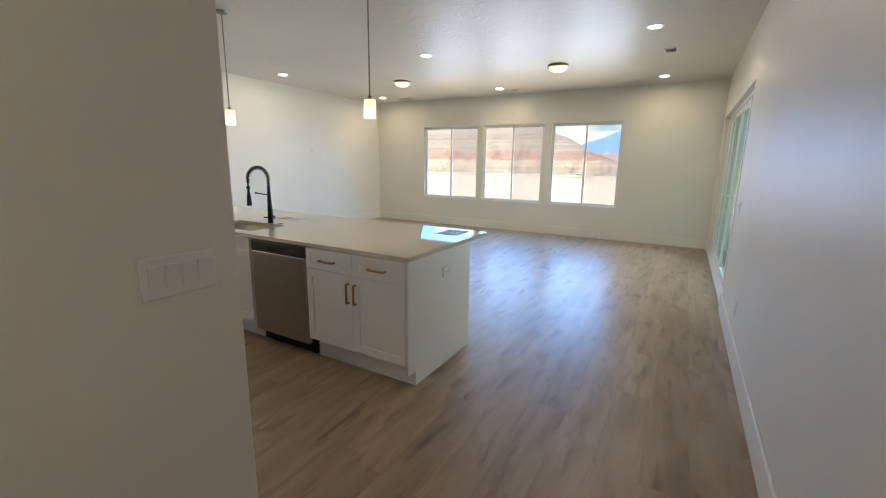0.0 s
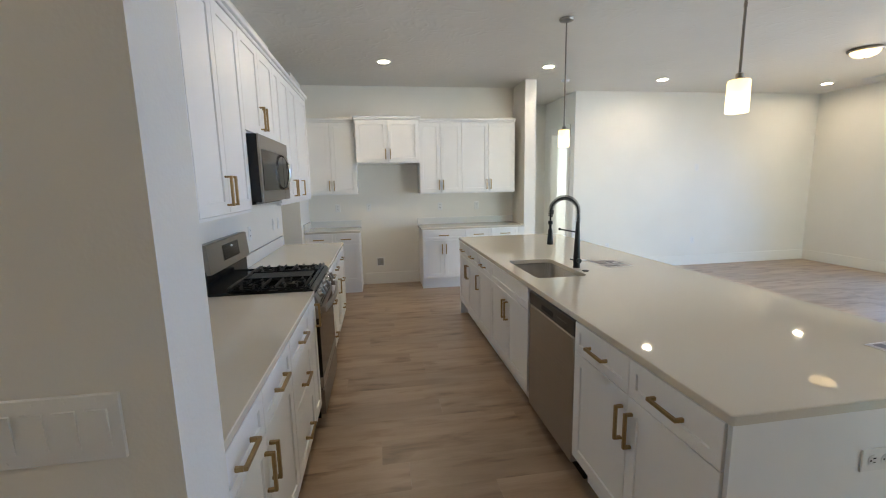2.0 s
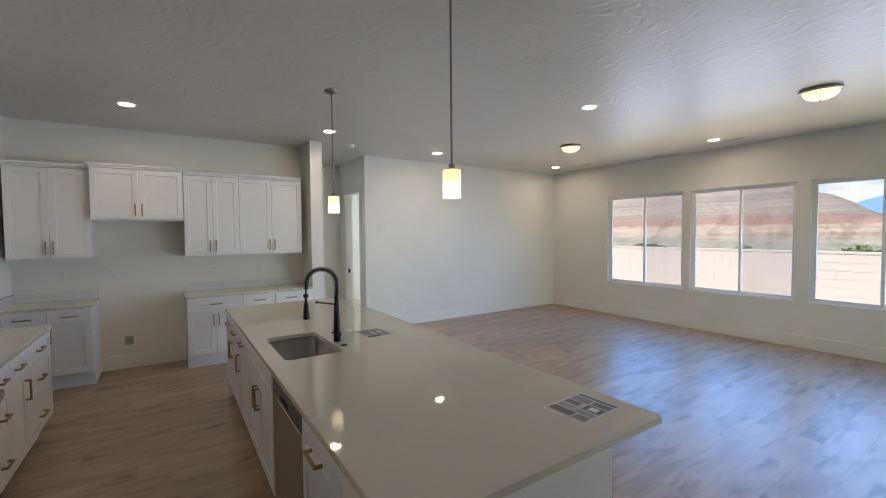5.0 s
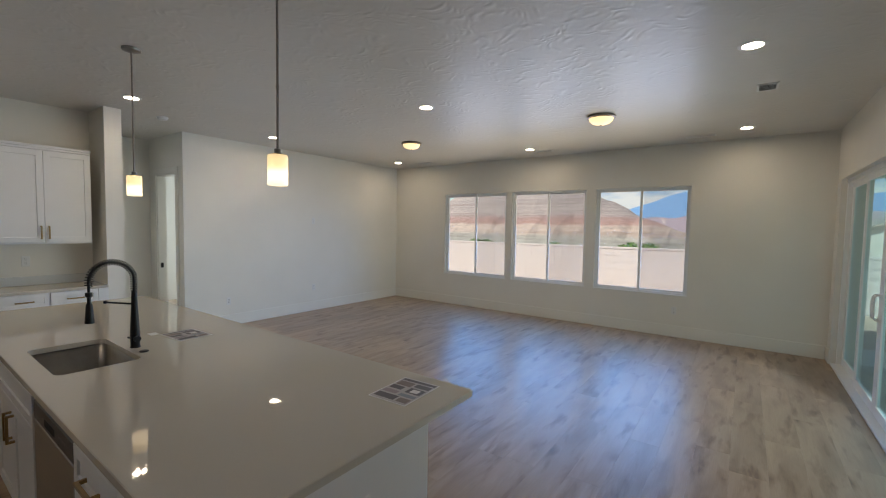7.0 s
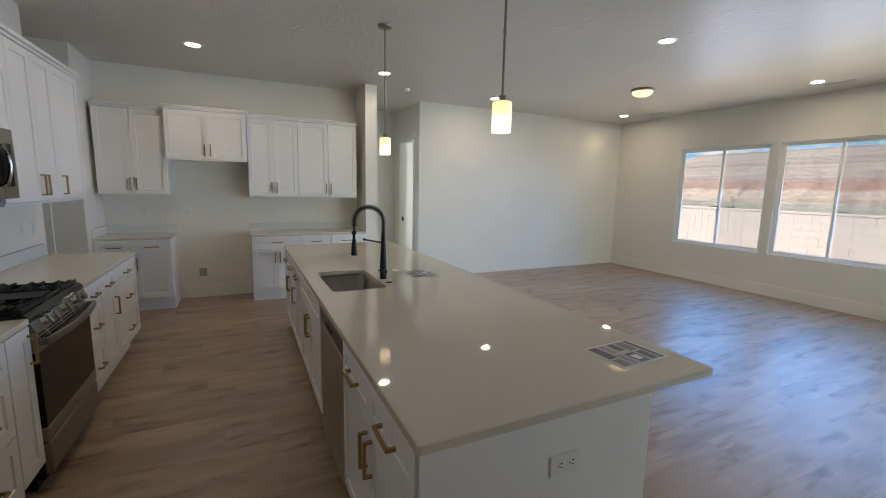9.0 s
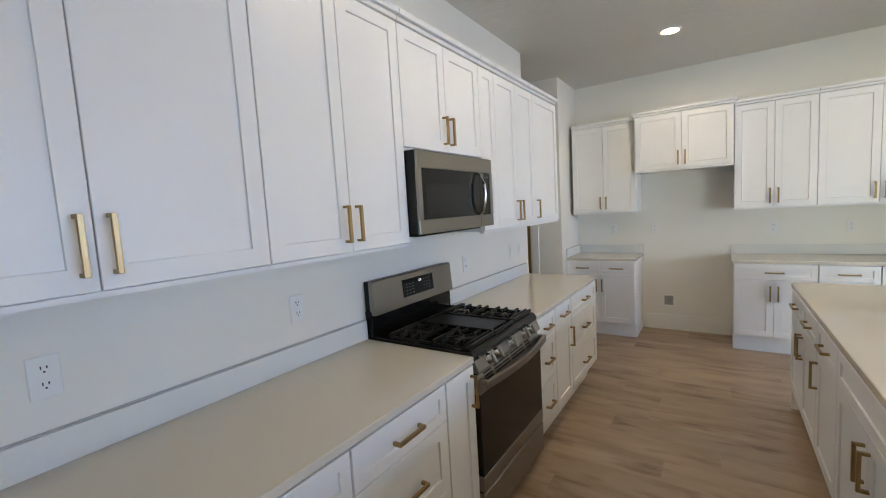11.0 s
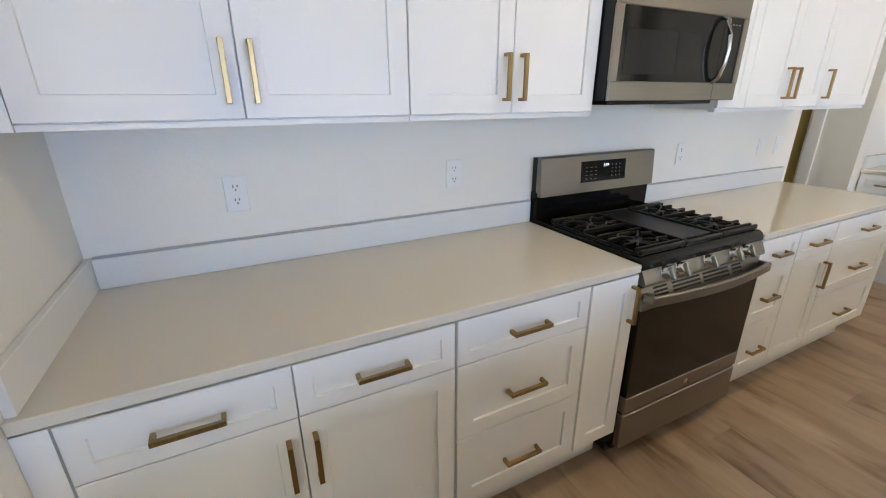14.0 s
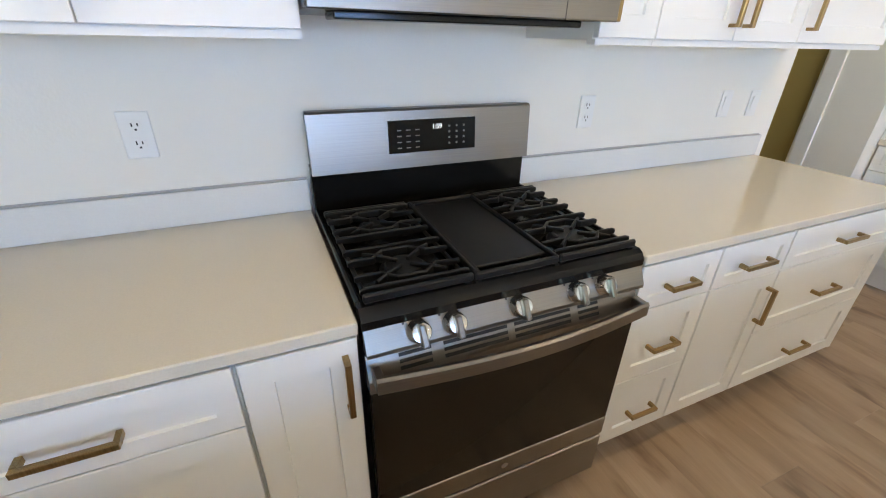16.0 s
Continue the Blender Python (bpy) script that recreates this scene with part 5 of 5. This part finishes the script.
# eroded mesa
hb = bmesh.new()
cols, depths = 320, [0, 4, 8, 12, 16, 20, 23, 26, 29, 32, 35, 38, 42, 46, 52, 60, 70, 82, 96, 112, 128, 142, 150, 190]
hv_ = []
for i in range(cols + 1):
    az = -1.25 + 1.27 * i / cols
    t_top = 37.0 - 18.0 * smooth(-0.66, -0.78, az) - 8.0 * smooth(-0.32, -0.26, az) - 33.0 * smooth(-0.285, -0.10, az)
    low = 1.0 - 0.65 * smooth(-0.20, -0.06, az)
    colv = []
    for d in depths:
        x = az * (255 + d)
        gully = 1.8 * noise.noise(Vector((x * 0.55, 1.7, d * 0.02))) + 7.0 * (noise.noise(Vector((x * 0.075, 3.1, 0.0))) + 0.5 * noise.noise(Vector((x * 0.21, 8.3, 0.0))))
        dd = d + gully * smooth(6, 20, d) * (1 - smooth(40, 60, d))
        if dd < 18:
            z = -9.5 + 6.0 * dd / 18
        elif dd < 32:
            z = -3.5 + 7.5 * (dd - 18) / 14
        elif dd < 44:
            z = 4.0 + 5.0 * (dd - 32) / 12
        elif dd < 145:
            z = 9.0 + max(t_top - 9.0, -9.0) * smooth(30, 145, dd)
        else:
            z = max(t_top, 0.0) if d < 160 else max(t_top, 0.0) + 0.5
        z = -9.5 + (z + 9.5) * low
        z += 2.2 * (0.5 - abs(noise.noise(Vector((x * 0.06 + d * 0.02, 7.7, d * 0.006))))) * smooth(40, 70, d) * (1 - smooth(120, 150, d))
        z += 1.1 * noise.noise(Vector((x * 0.05, d * 0.11, 4.0))) * smooth(0, 20, d)
        colv.append(hb.verts.new((x, 257 + d, z)))
    hv_.append(colv)
for a, b in zip(hv_, hv_[1:]):
    for k in range(len(depths) - 1):
        hb.faces.new((a[k], b[k], b[k + 1], a[k + 1]))
structure("mesa", hb, HILL, "eroded desert mesa with cream and red strata", "hill", True)

# low foothills, haze painted in as purple
fb = bmesh.new()
prev = None
for i in range(91):
    az = -0.40 + 1.4 * i / 90
    e = 0.040 + 0.012 * noise.noise(Vector((az * 14, 5.1, 0))) + 0.012 * smooth(-0.16, -0.06, az)
    ring = [fb.verts.new((az * 1500, 1500, -20)), fb.verts.new((az * 1500, 1700, e * 900)), fb.verts.new((az * 1500, 2000, e * 1500))]
    if prev:
        for k in range(2):
            fb.faces.new((prev[k], ring[k], ring[k + 1], prev[k + 1]))
    prev = ring
structure("foothills", fb, HAZE_PURPLE, "low foothills with purple haze in their colour", "hill", True)

# far range, distance haze put into its blue colour
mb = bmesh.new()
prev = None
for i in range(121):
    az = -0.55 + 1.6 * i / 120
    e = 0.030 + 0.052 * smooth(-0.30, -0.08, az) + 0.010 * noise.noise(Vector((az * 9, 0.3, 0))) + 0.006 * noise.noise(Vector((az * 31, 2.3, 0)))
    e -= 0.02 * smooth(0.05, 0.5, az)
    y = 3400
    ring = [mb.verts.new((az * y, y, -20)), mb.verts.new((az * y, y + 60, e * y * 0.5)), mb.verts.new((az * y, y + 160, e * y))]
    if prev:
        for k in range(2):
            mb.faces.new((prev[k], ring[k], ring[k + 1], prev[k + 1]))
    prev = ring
structure("far_mountains", mb, HAZE_BLUE, "far mountain range with blue haze in its colour", "mountain", True)

# sky backdrop with light cloud
CLOUD = bpy.data.materials.new("cloud_sky")
CLOUD.use_nodes = True
ct = CLOUD.node_tree
ct.nodes.clear()
co = ct.nodes.new("ShaderNodeOutputMaterial")
ce = ct.nodes.new("ShaderNodeEmission")
cc = ct.nodes.new("ShaderNodeTexCoord")
cmap = ct.nodes.new("ShaderNodeMapping")
cmap.inputs["Scale"].default_value = (0.0016, 1.0, 0.0055)
cn = ct.nodes.new("ShaderNodeTexNoise")
cn.inputs["Scale"].default_value, cn.inputs["Detail"].default_value = 1.0, 7.0
cr = ct.nodes.new("ShaderNodeValToRGB")
cr.color_ramp.elements[0].position, cr.color_ramp.elements[1].position = 0.42, 0.60
cr.color_ramp.elements[0].color, cr.color_ramp.elements[1].color = (0.22, 0.50, 0.86, 1), (0.86, 0.92, 1.0, 1)
ct.links.new(cc.outputs["Object"], cmap.inputs["Vector"])
ct.links.new(cmap.outputs[0], cn.inputs["Vector"])
ct.links.new(cn.outputs["Fac"], cr.inputs["Fac"])
ct.links.new(cr.outputs["Color"], ce.inputs["Color"])
ct.links.new(ce.outputs[0], co.inputs["Surface"])
structure("backdrop", B(-4200, 3600, 4300, 4310, -100, 1300), CLOUD, "pale blue sky with thin cloud", "sky")


def shrub(x, y, z, r, seedn):
    rng2 = random.Random(seedn)
    root = thing("shrub", Matrix.Translation((x, y, z)), "green desert shrub behind the block wall", "shrub", "desert shrubs")
    st = bmesh.new()
    for k in range(7):
        a = rng2.random() * 6.28
        tube(st, [(0, 0, 0), (0.3 * r * math.cos(a), 0.3 * r * math.sin(a), 0.5 * r), (0.7 * r * math.cos(a), 0.7 * r * math.sin(a), r * (0.8 + 0.4 * rng2.random()))], 0.02, 5)
    part("stems", st, mat("shrub_stem", (0.16, 0.11, 0.07), 0.9), root)
    lb = bmesh.new()
    for k in range(900):
        a, b, u = rng2.random() * 6.28, rng2.random() ** 0.6, rng2.random()
        c = Vector((r * 1.25 * b * math.cos(a), r * 1.0 * b * math.sin(a), r * (0.25 + 1.0 * u * (1.05 - 0.55 * b))))
        d1 = Vector((rng2.uniform(-1, 1), rng2.uniform(-1, 1), rng2.uniform(-0.3, 1))).normalized() * r * 0.14
        d2 = d1.cross(Vector((rng2.uniform(-1, 1), rng2.uniform(-1, 1), rng2.uniform(-1, 1)))).normalized() * r * 0.055
        lb.faces.new([lb.verts.new(p) for p in (c - d1, c + d2, c + d1, c - d2)])
    part("leaves", lb, LEAF, root)
    return root


for k, (az, dist_y, r) in enumerate(((-0.612, 30, 0.5), (-0.578, 31, 0.45), (-0.385, 34, 0.3), (-0.208, 27, 0.5), (-0.170, 27.5, 0.5))):
    gx = -0.65 + az * (dist_y - 2.1)
    gz = -0.16 - 9.5 * smooth(30, 200, math.hypot(gx + 4, dist_y - 5))
    top_need = 1.66 - 0.040 * (dist_y - 2.1) + 0.25
    shrub(gx, dist_y, gz - 0.05, max(r, (top_need - gz) / 1.15), 40 + k)

# ---- block wall ----
BY, BTOP = 15.0, 1.10
blk = structure("block_wall", B(-19.0, 9.0, BY + 0.012, BY + 0.19, -0.4, BTOP - 0.01), MORTAR, "pinkish concrete block garden wall", "garden wall")
part("wall_cap", B(-19.0, 9.0, BY - 0.015, BY + 0.215, BTOP - 0.01, BTOP + 0.05, 0.006), BLOCK, blk)
bb = B(-0.1965, 0.1965, 0.0, 0.012, -0.0965, 0.0965)
block_mesh = bpy.data.meshes.new("block")
bb.to_mesh(block_mesh)
bb.free()
block_mesh.materials.append(BLOCK)
bverts, bfaces = [], []
for r in range(7):
    z = BTOP - 0.01 - 0.10 - 0.20 * r
    for k in range(70):
        x = -18.8 + 0.40 * k + (0.2 if r % 2 else 0.0)
        if x + 0.2 > 9.0:
            continue
        if -12.0 < x < 3.0 and r < 7:
            share("block", block_mesh, blk, Matrix.Translation((x, BY, z)))
        else:
            n0 = len(bverts)
            bverts += [(x + sx * 0.1965, BY + yy, z + sz * 0.0965) for yy in (0.012, 0.0) for sx, sz in ((-1, -1), (1, -1), (1, 1), (-1, 1))]
            bfaces += [(n0 + 4, n0 + 5, n0 + 6, n0 + 7)] + [(n0 + j, n0 + (j + 1) % 4, n0 + 4 + (j + 1) % 4, n0 + 4 + j) for j in range(4)]
me = bpy.data.meshes.new("blocks")
me.from_pydata(bverts, [], bfaces)
me.materials.append(BLOCK)
more_blocks = new("blocks", me)
more_blocks.parent = blk
tagged(more_blocks, kind="stuff")


# ---- floor ----
floor = structure("floor", B(-10.7, RIGHT + T, -1.9, FAR + T, -0.12, -0.0065), mat("underlay", (0.10, 0.07, 0.05), 0.9), "greyish brown oak plank floor", "floor")
PW, PL, PG = 0.22, 1.50, 0.0001
pbm = bmesh.new()
pv_ = [(-PW / 2 + PG, -PL / 2 + PG), (PW / 2 - PG, -PL / 2 + PG), (PW / 2 - PG, PL / 2 - PG), (-PW / 2 + PG, PL / 2 - PG)]
lo_ = [pbm.verts.new((x, y, -0.006)) for x, y in pv_]
mi_ = [pbm.verts.new((x, y, -0.0006)) for x, y in pv_]
hi_ = [pbm.verts.new((x - math.copysign(0.0003, x), y - math.copysign(0.0003, y), 0.0)) for x, y in pv_]
for a, b in ((lo_, mi_), (mi_, hi_)):
    for k in range(4):
        pbm.faces.new((a[k], a[(k + 1) % 4], b[(k + 1) % 4], b[k]))
pbm.faces.new(hi_)
plank_mesh = bpy.data.meshes.new("plank")
pbm.to_mesh(plank_mesh)
pbm.free()
plank_mesh.materials.append(FLOOR_WOOD)
spots = []
rng = random.Random(7)
x = RIGHT + T - PW / 2
while x > -10.7:
    y = -1.9 - rng.random() * PL
    while y < FAR + T + PL:
        spots.append((x, y))
        y += PL
    x -= PW


def near_stretch(p):
    return -7.4 < p[0] < 0.4 and 0.9 < p[1] < FAR + T - PL / 2


chosen = [p for p in spots if near_stretch(p)][:300]
rest = [p for p in spots if p not in set(chosen)]
for p in chosen:
    share("plank", plank_mesh, floor, Matrix.Translation((p[0], p[1], 0)))
verts, faces = [], []
for px, py in rest:
    n0 = len(verts)
    if py - PL / 2 > FAR + T - 0.05 or py + PL / 2 < -1.85:
        continue
    verts += [(px + sx * (PW / 2 - PG), min(max(py + sy * (PL / 2 - PG), -1.9), FAR + T), zz) for zz in (-0.006, 0.0) for sx, sy in ((-1, -1), (1, -1), (1, 1), (-1, 1))]
    faces += [(n0 + 4, n0 + 5, n0 + 6, n0 + 7)] + [(n0 + k, n0 + (k + 1) % 4, n0 + 4 + (k + 1) % 4, n0 + 4 + k) for k in range(4)]
me = bpy.data.meshes.new("planks")
me.from_pydata(verts, [], faces)
me.materials.append(FLOOR_WOOD)
more = new("planks", me)
more.parent = floor
tagged(more, kind="stuff")
